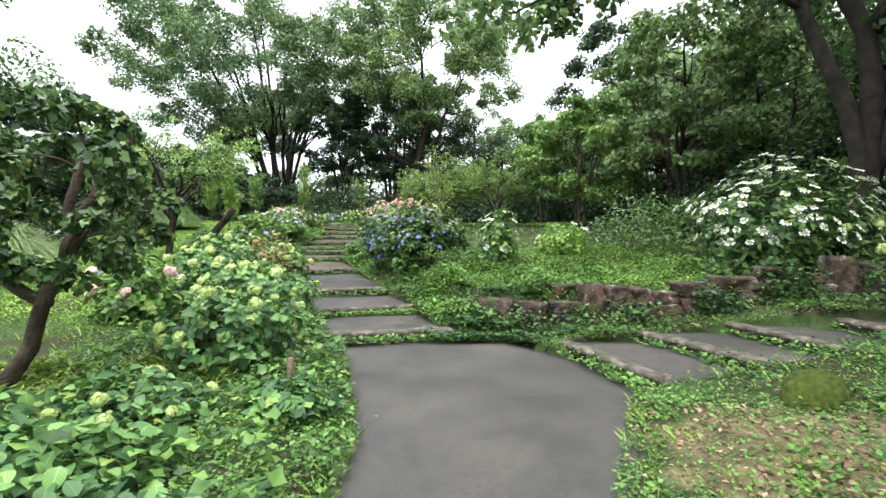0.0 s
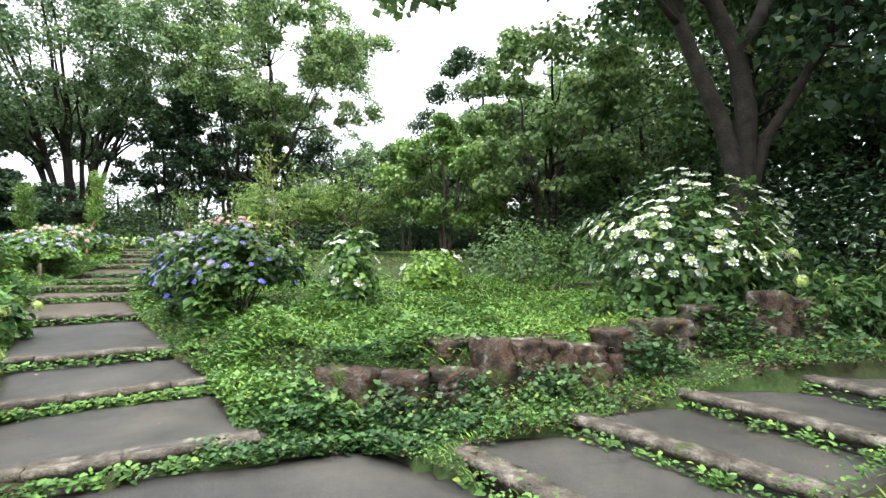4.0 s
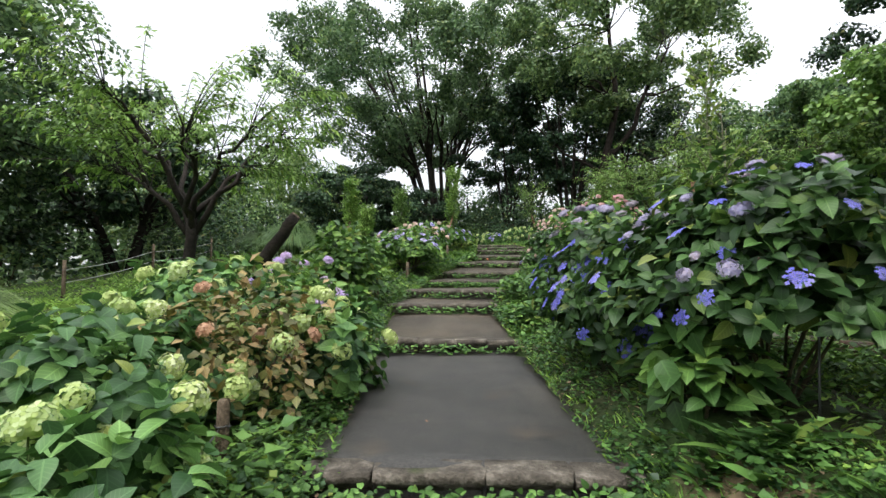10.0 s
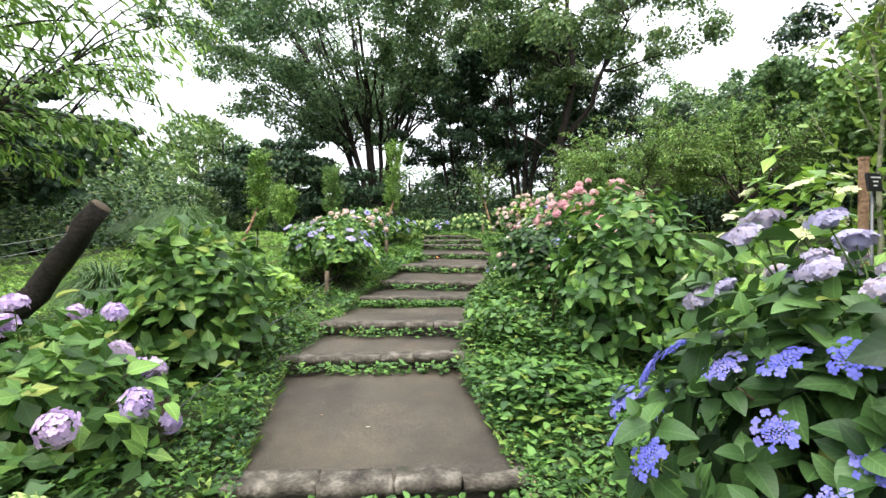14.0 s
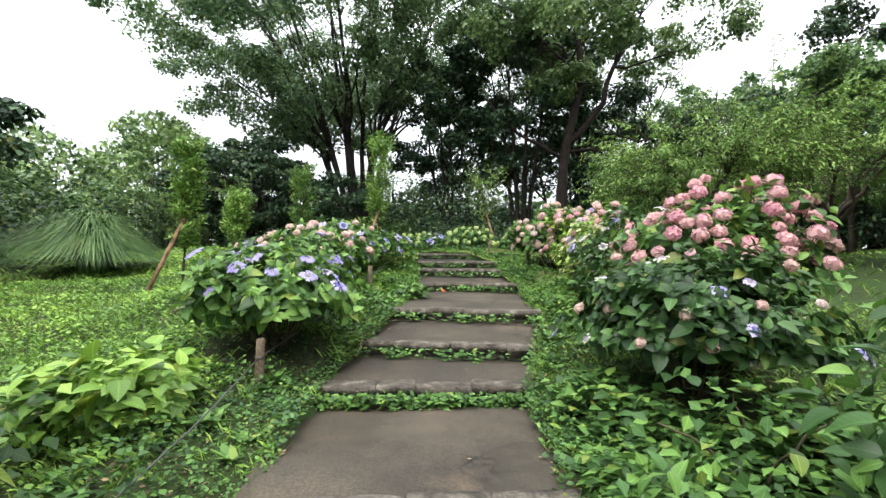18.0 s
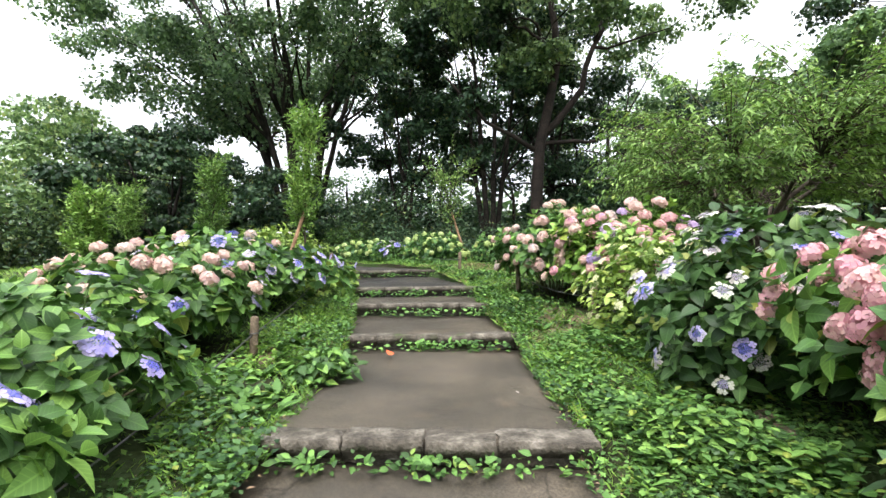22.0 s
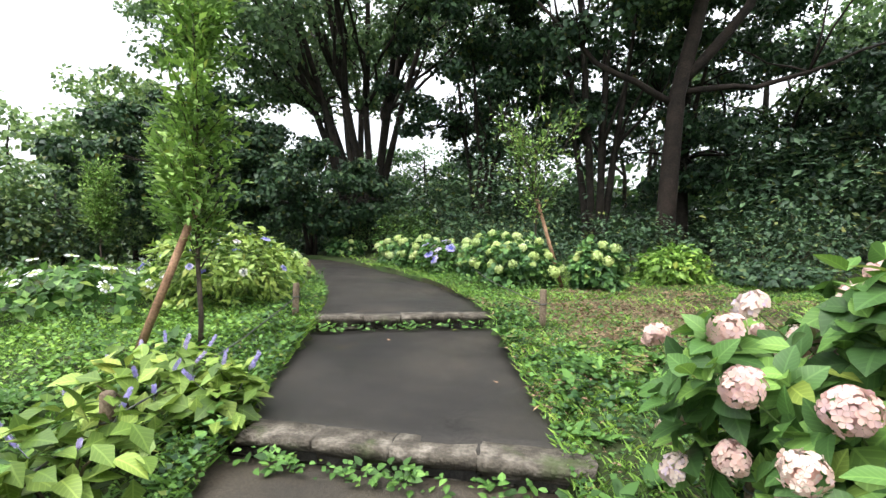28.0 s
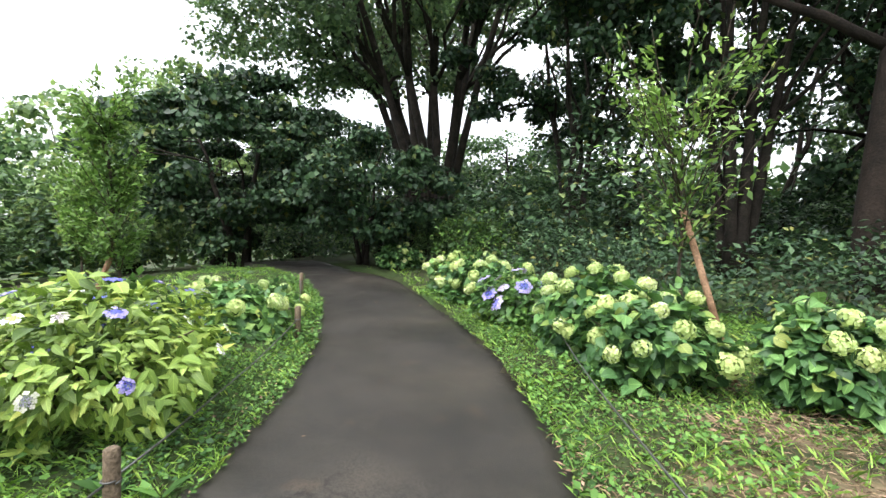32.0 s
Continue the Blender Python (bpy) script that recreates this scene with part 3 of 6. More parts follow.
def leaf_mesh(mat):
    if mat.name not in LEAF_MESH:
        LEAF_MESH[mat.name] = mesh_np("leaf", FULL[0], [FULL[1]], mat, True, blade_of(FULL))
    return LEAF_MESH[mat.name]


# ---- the plan ----
# each step's front edge: left end, right end, height of the tread at the edge
STEPS = [
    ((-1.70, 6.48), (0.15, 6.84), 0.18), ((-2.28, 7.99), (-0.43, 8.61), 0.29), ((-2.84, 9.20), (-1.10, 9.82), 0.51),
    ((-3.95, 11.92), (-2.26, 12.48), 0.75), ((-4.70, 13.66), (-3.02, 14.18), 1.01), ((-4.75, 14.52), (-3.05, 14.98), 1.19),
    ((-5.10, 16.15), (-3.32, 16.58), 1.30), ((-5.15, 17.26), (-3.20, 17.42), 1.46), ((-5.10, 18.24), (-3.25, 18.36), 1.70),
    ((-5.38, 20.35), (-3.50, 20.62), 1.89), ((-5.62, 21.45), (-3.86, 21.60), 2.10), ((-6.03, 22.58), (-4.00, 22.80), 2.24),
    ((-6.94, 24.78), (-5.03, 25.74), 2.42),
]
RISE = 0.138
LANDING_L = [(-1.0, -8), (-0.85, -3), (-0.80, 1), (-0.76, 2.66), (-0.76, 3.4), (-1.0, 4.46), (-1.3, 5.6), (-1.62, 6.5)]
LANDING_R = [(0.9, -8), (1.0, -3), (1.0, 1), (1.11, 2.66), (1.48, 3.44), (1.98, 4.46), (1.75, 5.7), (0.9, 6.85)]
END_L = [(-6.92, 24.74), (-7.36, 25.6), (-7.75, 26.3), (-8.58, 27.49), (-10.0, 29.05), (-12.5, 31.1), (-16.5, 32.8)]
END_R = [(-5.02, 25.62), (-5.42, 26.4), (-5.86, 27.12), (-6.62, 28.15), (-7.9, 29.6), (-10.6, 32.2), (-15.5, 34.6)]
SIDE = [  # steps that branch off: far end and near end of the front edge, height
    ((1.52, 6.34), (2.11, 4.55), 0.13), ((2.66, 6.40), (3.30, 4.62), 0.25), ((3.90, 6.45), (4.25, 4.66), 0.36),
    ((5.25, 6.30), (5.35, 4.65), 0.45), ((6.65, 6.05), (6.45, 4.55), 0.53), ((8.6, 5.7), (8.2, 4.3), 0.6),
]
YS = [-60, -8, 0, 5, 6.5, 8.2, 9.5, 12.1, 13.9, 14.75, 16.35, 17.3, 18.25, 20.45, 21.5, 22.7, 25.2, 30, 45, 80, 700]
ZS = [-0.5, -0.1, -0.02, 0.0, 0.12, 0.27, 0.45, 0.72, 0.95, 1.1, 1.28, 1.42, 1.62, 1.85, 2.04, 2.2, 2.42, 2.5, 2.6, 2.6, 2.6]
CY = [-8, 4, 6.6, 8.3, 9.5, 12.2, 13.9, 14.75, 16.4, 17.3, 18.25, 20.45, 21.5, 22.7, 25.2, 29.3, 33]
CX = [0, 0.3, -0.8, -1.37, -1.97, -3.1, -3.85, -3.9, -4.2, -4.2, -4.16, -4.42, -4.73, -5.0, -6.05, -9.0, -15]


def sm(a, b, x):
    t = np.clip((x - a) / (b - a), 0, 1)
    return t * t * (3 - 2 * t)


def wall_y(x):
    """Where the foot of the boulder wall runs, for each x."""
    return np.interp(x, [0.3, 0.65, 1.1, 1.7, 2.7, 3.8, 5.1, 6.4, 9.0], [8.0, 7.55, 7.2, 7.1, 7.12, 7.25, 7.25, 7.1, 7.3])


def ground_height(x, y):
    x, y = np.asarray(x, float), np.asarray(y, float)
    c = np.interp(y, CY, CX)
    d = np.clip(x - c, -3, 3)
    skew = np.interp(y, [5, 8, 16, 18, 24, 26], [0.2, 0.33, 0.26, 0.08, 0.15, 0.5])
    z = np.interp(y - skew * d, YS, ZS)
    bank = sm(-0.1, 0.6, x - c - 1.0 + np.clip(7.6 - y, 0, 3) * 3) * sm(0.0, 0.22, y - wall_y(x)) * (1 - sm(12, 15, y))
    z = z + bank * np.interp(y, [7, 7.6, 9.5, 12, 15], [0.47, 0.46, 0.37, 0.26, 0.05])
    z = z + 0.16 * sm(11.55, 11.75, y) * sm(-0.6, 0.2, x) * (1 - sm(13, 16, y))
    front = 1 - sm(-0.1, 0.2, y - wall_y(x))
    z = z + front * sm(1.2, 6.5, x) * 0.5 * sm(-3, 3, y)
    z = z + np.where(x > 6, np.minimum((x - 6) * 0.04, 0.8), 0)
    z = z - np.where(x < -14, np.minimum((-14 - x) * 0.1, 3.0), 0) * sm(0, 8, y)
    z = z + 0.05 * np.sin(1.9 * x + 0.7) * np.sin(1.6 * y) * sm(1.1, 1.8, np.abs(x - c))
    z = z + 0.06 * sm(0.9, 1.5, np.abs(x - c))
    z = z - 0.13 * np.exp(-((x - 0.8) / 0.8) ** 2 - ((y - 6.8) / 0.4) ** 2)
    return z


def inside(px, py, poly):
    poly = np.asarray(poly)
    r = np.zeros(px.shape, bool)
    for (x0, y0), (x1, y1) in zip(poly, np.roll(poly, -1, axis=0)):
        cross = ((y0 > py) != (y1 > py)) & (px < (x1 - x0) * (py - y0) / (y1 - y0 + 1e-12) + x0)
        r ^= cross
    return r


PAVED = [LANDING_L + LANDING_R[::-1], END_L + END_R[::-1]]
for (l0, r0, _), (l1, r1, _) in zip(STEPS, STEPS[1:]):
    PAVED.append([l0, l1, r1, r0])
for (l0, r0, _), (l1, r1, _) in zip(SIDE, SIDE[1:]):
    PAVED.append([l0, l1, r1, r0])


def on_path(x, y, grow=0.0):
    x, y = np.asarray(x, float), np.asarray(y, float)
    r = np.zeros(x.shape, bool)
    for dx, dy in ((0, 0), (grow, 0), (-grow, 0), (0, grow), (0, -grow)):
        for p in PAVED:
            r |= inside(x + dx, y + dy, p)
    return r


def deep_path(x, y, m):
    r = on_path(x, y)
    for dx, dy in ((m, 0), (-m, 0), (0, m), (0, -m)):
        r &= on_path(x + dx, y + dy)
    return r


# ---- ground ----
def axis(lo, hi, step, far):
    a = list(np.arange(lo, hi, step))
    s, x = step, hi
    while x < far:
        a.append(x)
        s *= 1.25
        x += s
    s, x = step, lo
    while x > -far:
        s *= 1.25
        x -= s
        a.insert(0, x)
    return np.array(a)


gx, gy = axis(-11, 8, 0.15, 700), axis(-2, 34, 0.15, 700)
mx, my = np.meshgrid(gx, gy)
mz = ground_height(mx, my)
near = (np.abs(mx) < 20) & (my > -10) & (my < 40)
mz = np.where(near, mz + rng.normal(0, 0.008, mz.shape), mz)
mz = np.where(near & deep_path(mx, my, 0.08), mz - 0.32, mz)
w, h = len(gx), len(gy)
q = (np.arange(h - 1)[:, None] * w + np.arange(w - 1)[None]).ravel()
ground = new("ground", mesh_np("ground", np.stack((mx, my, mz), -1).reshape(-1, 3), [np.stack((q, q + 1, q + w + 1, q + w), -1)], SOIL, True))
tagged(ground, "sloping garden soil with patchy grass and weeds", "ground", "", "structure")


# ---- paving and steps ----
def resample(p, n):
    p = np.asarray(p, float)
    s = np.concatenate(([0], np.cumsum(np.linalg.norm(np.diff(p, axis=0), axis=1))))
    t = np.linspace(0, s[-1], n)
    return np.stack([np.interp(t, s, p[:, k]) for k in range(p.shape[1])], -1)


def slab(left, right, z0, z1, rows, cols=12, ragged=0.04, thick=0.3):
    """A paved sheet between two edges, a little worn, with sides that go into the ground."""
    l, r = resample(left, rows), resample(right, rows)
    for e in (l, r):
        s = np.arange(rows) * np.linalg.norm(l[-1] - l[0]) / rows
        for k in (2.1, 4.7, 9.3):
            e[:, 0] += ragged * (2.0 / k) ** 0.5 * np.sin(k * s + rng.uniform(0, 6.28)) * np.minimum(1, np.arange(rows)[::-1] + 0.3)
    t = np.linspace(0, 1, cols)
    xy = l[:, None] * (1 - t)[None, :, None] + r[:, None] * t[None, :, None]
    z = np.linspace(z0, z1, rows)[:, None] + 0.012 * np.sin(3.1 * xy[..., 0]) * np.cos(2.3 * xy[..., 1]) - 0.012 * (2 * t - 1)[None] ** 4
    top = np.concatenate((xy, z[..., None]), -1).reshape(-1, 3)
    q = (np.arange(rows - 1)[:, None] * cols + np.arange(cols - 1)[None]).ravel()
    f = [np.stack((q, q + 1, q + cols + 1, q + cols), -1)]
    ring = list(range(cols)) + [k * cols + cols - 1 for k in range(1, rows)] + [(rows - 1) * cols + k for k in range(cols - 2, -1, -1)] + [k * cols for k in range(rows - 2, 0, -1)]
    low = top[ring] - np.array((0, 0, thick))
    n, m = len(top), len(ring)
    ring = np.array(ring)
    k = np.arange(m)
    f.append(np.stack((ring, n + k, n + (k + 1) % m, np.roll(ring, -1)), -1))
    return np.concatenate((top, low)), f


paths = new("path_paving")
tagged(paths, "wet dark grey asphalt footpath with worn edges", "path", "", "structure")
v, f = slab(LANDING_L, LANDING_R, 0.0, 0.02, 60)
piece("asphalt_sheet", mesh_np("asphalt_sheet", v, f, ASPHALT, True), paths)
v, f = slab([(-6.95, 24.92)] + END_L[1:], [(-5.06, 25.84)] + END_R[1:], 2.42, 2.52, 50, 14)
piece("asphalt_sheet", mesh_np("asphalt_sheet", v, f, ASPHALT_DARK, True), paths, None, "dark smooth asphalt")


def block(seed, jitter=0.05, n=3, soft=0.04):
    """A rough stone of unit size with rounded edges."""
    r = np.random.default_rng(seed)
    g = np.linspace(-1, 1, n + 1)
    idx, v = {}, []
    for a in range(n + 1):
        for b in range(n + 1):
            for c in range(n + 1):
                if {a, b, c} & {0, n}:
                    p = np.array((g[a], g[b], g[c]))
                    p = p * (1 - soft * (np.sum(np.abs(p) > 0.99) - 1))
                    idx[a, b, c] = len(v)
                    v.append(p * 0.5 + r.normal(0, jitter, 3))
    f = []
    for k in range(3):
        o = [i for i in range(3) if i != k]
        for side in (0, n):
            for i in range(n):
                for j in range(n):
                    c = []
                    for di, dj in ((0, 0), (1, 0), (1, 1), (0, 1)):
                        t = [0, 0, 0]
                        t[k], t[o[0]], t[o[1]] = side, i + di, j + dj
                        c.append(idx[tuple(t)])
                    f.append(c if (side == n) != (k == 1) else c[::-1])
    return np.array(v), np.array(f)


def undercut(b):
    v, f = b
    v[:, 1] += np.where((v[:, 2] < 0.1) & (v[:, 1] < -0.3), 0.28 - 0.5 * v[:, 2], 0)
    return v, [f]


KERBS = [mesh_np("kerb_stone", *undercut(block(40 + s, 0.016, 3, 0.015)), KERB, False) for s in range(5)]


def flight(name, steps, label, stones):
    ob = new(name)
    tagged(ob, label, "steps", "", "structure")
    n = len(steps)
    for k, (l, r, z) in enumerate(steps):
        l, r = np.array(l), np.array(r)
        d = unit(r - l)
        fwd = np.array((-d[1], d[0]))
        if k + 1 < n:
            l1, r1, z1 = np.array(steps[k + 1][0]), np.array(steps[k + 1][1]), steps[k + 1][2]
            v, f = slab([l + fwd * 0.1, l1 + fwd * 0.05], [r + fwd * 0.1, r1 + fwd * 0.05], z, z1 - RISE, 14, 12, 0.035)
            piece("tread", mesh_np("tread", v, f, ASPHALT_DARK if z > 2.2 else ASPHALT if z < 0.7 else TREAD, True), ob)
        width = np.linalg.norm(r - l)
        cuts = np.concatenate(([0], np.sort((np.arange(1, stones) + rng.uniform(-0.22, 0.22, stones - 1)) / stones), [1]))
        for a, b in zip(cuts, cuts[1:]):
            mid = l + (r - l) * (a + b) / 2 + fwd * (0.115 + rng.uniform(-0.012, 0.012))
            m = Matrix.Translation((mid[0], mid[1], z - 0.07 + rng.uniform(-0.006, 0.008))) @ Matrix.Rotation(math.atan2(d[1], d[0]) + rng.uniform(-0.015, 0.015), 4, "Z") @ Matrix.Diagonal(((b - a) * width - 0.008, 0.2, 0.16, 1))
            piece("kerb_stone", KERBS[rng.integers(5)], ob, m)
    return ob


flight("garden_steps", STEPS, "broad asphalt garden steps edged with brown stone kerbs", 4)
flight("side_steps", SIDE, "shallow asphalt steps with stone edges branching off the landing", 3)

# boulder wall
wall = tagged(new("retaining_wall"), "low retaining wall of rough reddish boulders with moss", "stone wall", "", "structure")


def boulder_mesh(seed):
    """A split boulder: a block with broken, uneven faces."""
    v, f = block(seed, 0.012, 7, 0.025)
    for k, p in enumerate(v):
        q = Vector(p.tolist()) * 2.2 + Vector((seed * 3.7, seed * 1.3, 0))
        v[k] = p * (1 + 0.2 * noise.noise(q) + 0.13 * noise.noise(q * 2.7) + 0.1 * noise.noise(q * 6.5))
    return mesh_np("boulder", v, [f], ROCK, False)


ROCKS = [boulder_mesh(60 + s) for s in range(9)]
x = 0.62
while x < 6.4:
    wdt = rng.uniform(0.28, 0.6)
    tall = rng.uniform(0.4, 0.64)
    yy = float(wall_y(x + wdt / 2)) + 0.02
    zz = float(ground_height(x + wdt / 2, yy - 0.35))
    slope = math.degrees(math.atan2(float(wall_y(x + wdt)) - float(wall_y(x)), wdt))
    split = rng.uniform() < 0.3
    low = tall * (0.55 if split else 1.0)
    piece("boulder", ROCKS[rng.integers(9)], wall, pose(x + wdt / 2, yy + rng.uniform(-0.05, 0.04), zz + low / 2 - 0.05, rng.uniform(-7, 3), rng.uniform(-5, 5), slope + rng.uniform(-8, 8)) @ Matrix.Diagonal((wdt * 0.98, rng.uniform(0.32, 0.44), low * 1.08, 1)))
    if split:
        piece("boulder", ROCKS[rng.integers(9)], wall, pose(x + wdt / 2, yy + 0.03, zz + low + tall * 0.22 - 0.05, 0, rng.uniform(-4, 4), slope + rng.uniform(-6, 6)) @ Matrix.Diagonal((wdt * 0.92, 0.34, tall * 0.44, 1)))
    if rng.uniform() < 0.5:
        piece("boulder", ROCKS[rng.integers(9)], wall, pose(x + wdt * rng.uniform(0.2, 0.9), yy - 0.22, zz + 0.03, rng.uniform(-20, 20), 0, rng.uniform(0, 90)) @ Matrix.Diagonal((rng.uniform(0.12, 0.24), 0.17, 0.17, 1)))
    x += wdt * 0.99
for x, y, w in ((2.0, 7.5, 0.55), (3.1, 7.6, 0.7), (4.3, 8.0, 0.6)):
    piece("boulder", ROCKS[rng.integers(9)], wall, pose(x, y, float(ground_height(x, y)) + 0.03, 0, 0, 12 * x) @ Matrix.Diagonal((w, 0.34, 0.2, 1)))
for x, y, s in ((1.95, 8.0, 0.22),):
    rock = new("rock", ROCKS[rng.integers(7)])
    rock.matrix_world = pose(x, y, float(ground_height(x, y)) + 0.05, 0, 0, 40 * x) @ Matrix.Diagonal((s * 1.4, s, s * 0.6, 1))
    tagged(rock, "weathered brown rock half sunk in ground cover", "rock")
edge = tagged(new("stone_edging"), "low dark stone edging across the upper bank", "edging", "", "structure")
for k in range(12):
    x = -0.35 + k * 0.62
    y = 11.6 + 0.03 * k
    piece("edging_stone", ROCKS[k % 7], edge, pose(x + 0.3, y, float(ground_height(x + 0.3, y - 0.25)) + 0.06, 0, 0, 2.5) @ Matrix.Diagonal((0.66, 0.16, 0.26, 1)))


def mound_mesh(mat, seed):
    r = np.random.default_rng(seed)
    v, f = [(0, 0, 1.0)], []
    for k in range(1, 7):
        for j in range(16):
            a = j * math.pi / 8
            q = k / 6
            v.append((q * math.cos(a) * r.uniform(0.93, 1.07), q * math.sin(a) * r.uniform(0.93, 1.07), math.sqrt(max(0, 1 - q * q)) * r.uniform(0.9, 1.1) - (0.3 if k == 6 else 0)))
    f3 = [(0, 1 + j, 1 + (j + 1) % 16) for j in range(16)]
    f4 = [(1 + 16 * k + j, 17 + 16 * k + j, 17 + 16 * k + (j + 1) % 16, 1 + 16 * k + (j + 1) % 16) for k in range(5) for j in range(16)]
    return mesh_np("mound", v, [f3, f4], mat, True)


moss = new("moss_mound", mound_mesh(MOSS, 5))
moss.matrix_world = pose(3.05, 3.75, float(ground_height(3.05, 3.75)) - 0.02, 0, 0, 20) @ Matrix.Diagonal((0.3, 0.26, 0.27, 1))
tagged(moss, "rounded stone covered in bright green moss", "mossy stone")


# ---- shrubs ----
HOLLOWS = []  # bare shaded ground under the open shrubs


def mat_whorl(m):
    return m in (L_HYD, L_HYD_LIGHT, L_HYD_DARK, L_ANN)


def bush(name, label, category, x, y, r, top, leaf_mat, heads=(), n_heads=0, head_size=0.085, n_leaves=700, leaf=0.14, picked=24, ry=None, seed=0, shape=PLAIN, stems=7, low=-0.1, group="", base=None, fine=True, hollow=False, crest=""):
    """A rounded shrub: stems, a dense leaf mass, single leaves at its skin and flower heads on stalks."""
    g = np.random.default_rng(1000 + seed)
    whorl = n_leaves >= 600 and seed < 40 and mat_whorl(leaf_mat)
    stems = 16 if hollow else stems
    z0 = float(ground_height(x, y)) - 0.03 if base is None else base
    tall = top - z0
    ry = r if ry is None else ry
    ob = thing(name, x, y, z0, label, category, group)
    ax = np.array((r, ry, tall * 0.54))
    cen = np.array((0, 0, tall * 0.40))

    def skin(n, lowest):
        d = unit(g.normal(0, 1, (n * 3, 3)))
        d = d[d[:, 2] > lowest][:n]
        lump = 1 + 0.05 * np.sin(13 * d[:, 0] + 11 * d[:, 2]) + 0.15 * np.sin(4 * np.arctan2(d[:, 1], d[:, 0]) + seed) + 0.11 * np.sin(7 * d[:, 2] + 3 * d[:, 0] + seed * 1.7) + 0.08 * np.sin(9 * d[:, 1] + seed)
        return d, lump

    d, lump = skin(n_leaves, 0.0 if hollow else -0.62)
    rad = lump * (1 - 0.62 * g.uniform(0, 1, len(d)) ** 2.2)
    p = cen + d * ax * rad[:, None]
    p[:, 2] = np.maximum(p[:, 2], tall * g.uniform(0.03, 0.16, len(d)) + (0.3 * tall if hollow else 0))
    if whorl:
        # leaves stand in opposite pairs round each shoot tip, the lower ones larger and more level
        per = 6
        m = len(d) // per
        tip, grow = p[:m], unit(d[:m] * (1, 1, 0.5) + np.array((0, 0, 0.75)) + g.normal(0, 0.22, (m, 3)))
        ro = facing(grow, g)
        pair = np.tile(np.arange(per) // 2, m)
        turn = np.tile(np.arange(per) * math.pi + (np.arange(per) // 2) * math.pi / 2, m) + g.normal(0, 0.25, m * per)
        el = np.radians(np.array((48, 22, -8)))[pair] + g.normal(0, 0.2, m * per)
        ro, tip, grow = np.repeat(ro, per, 0), np.repeat(tip, per, 0), np.repeat(grow, per, 0)
        flat = ro[:, :, 0] * np.cos(turn)[:, None] + ro[:, :, 1] * np.sin(turn)[:, None]
        out = unit(flat * np.cos(el)[:, None] + grow * np.sin(el)[:, None])
        nrm = unit(grow * np.cos(el)[:, None] - flat * np.sin(el)[:, None] + g.normal(0, 0.3, out.shape))
        p = tip - grow * (pair * 0.38 * leaf)[:, None]
        p[:, 2] = np.maximum(p[:, 2], (0.24 if hollow else 0.04) * tall)
        d = grow
    else:
        out = unit(d * (1, 1, 0.35) + g.normal(0, 0.6, d.shape))
        out[:, 2] = np.where(out[:, 2] > 0.5, 0.4, out[:, 2]) - 0.1
        nrm = unit(d * 0.4 + np.array((0, 0, 0.85)) + g.normal(0, 0.4, d.shape))
    size = leaf * (np.array((0.78, 1.1, 1.3))[pair] * g.uniform(0.8, 1.15, len(d)) if whorl else g.uniform(0.6, 1.25, len(d)))
    shape = HEART if leaf_mat is L_ANN and fine and leaf < 0.125 else FULL if seed in (20, 21, 28, 29, 10, 12, 31) else shape
    shape = (BROAD if -1 < x - float(np.interp(y, CY, CX)) + 3.2 < 6.5 else OVAL) if fine and shape is PLAIN and n_leaves >= 1600 and y < 26 else shape
    v, f = scatter(shape, p - unit(out) * size[:, None] * (0.0 if whorl else 0.5), turns(out, nrm), size)
    piece("foliage", mesh_np("foliage", v, [f], leaf_mat, True, blade_of(shape, len(p))), ob)
    if hollow:
        HOLLOWS.append((x, y, r * 0.8, ry * 0.8))
    for k in range(stems):
        a = 2 * math.pi * k / stems + g.uniform(-0.3, 0.3)
        e = cen + np.array((math.cos(a), math.sin(a), g.uniform(0.1, 0.5))) * ax * g.uniform(0.55, 0.85)
        me_v, me_f = tube(bend((0.12 * math.cos(a) * r, 0.12 * math.sin(a) * r, 0), e, 0.1 * tall, 0.06, 6, g), np.linspace(0.011, 0.005, 6), 5)
        piece("stem", mesh_np("stem", me_v, [me_f], STEM, True), ob)
    lm = leaf_mesh(leaf_mat)
    d, lump = skin(picked if seed < 40 else picked * 2 // 3, 0.0)
    for k in range(len(d)):
        q = cen + d[k] * ax * lump[k] * 1.0
        o = unit(d[k] * (1, 1, 0.3) + g.normal(0, 0.3, 3))
        nn = unit(d[k] * 0.5 + np.array((0, 0, 0.9)) + g.normal(0, 0.2, 3))
        piece("leaf", lm, ob, rot4(turns(o[None], nn[None])[0], q - o * leaf * 0.5, leaf * g.uniform(0.9, 1.3)))
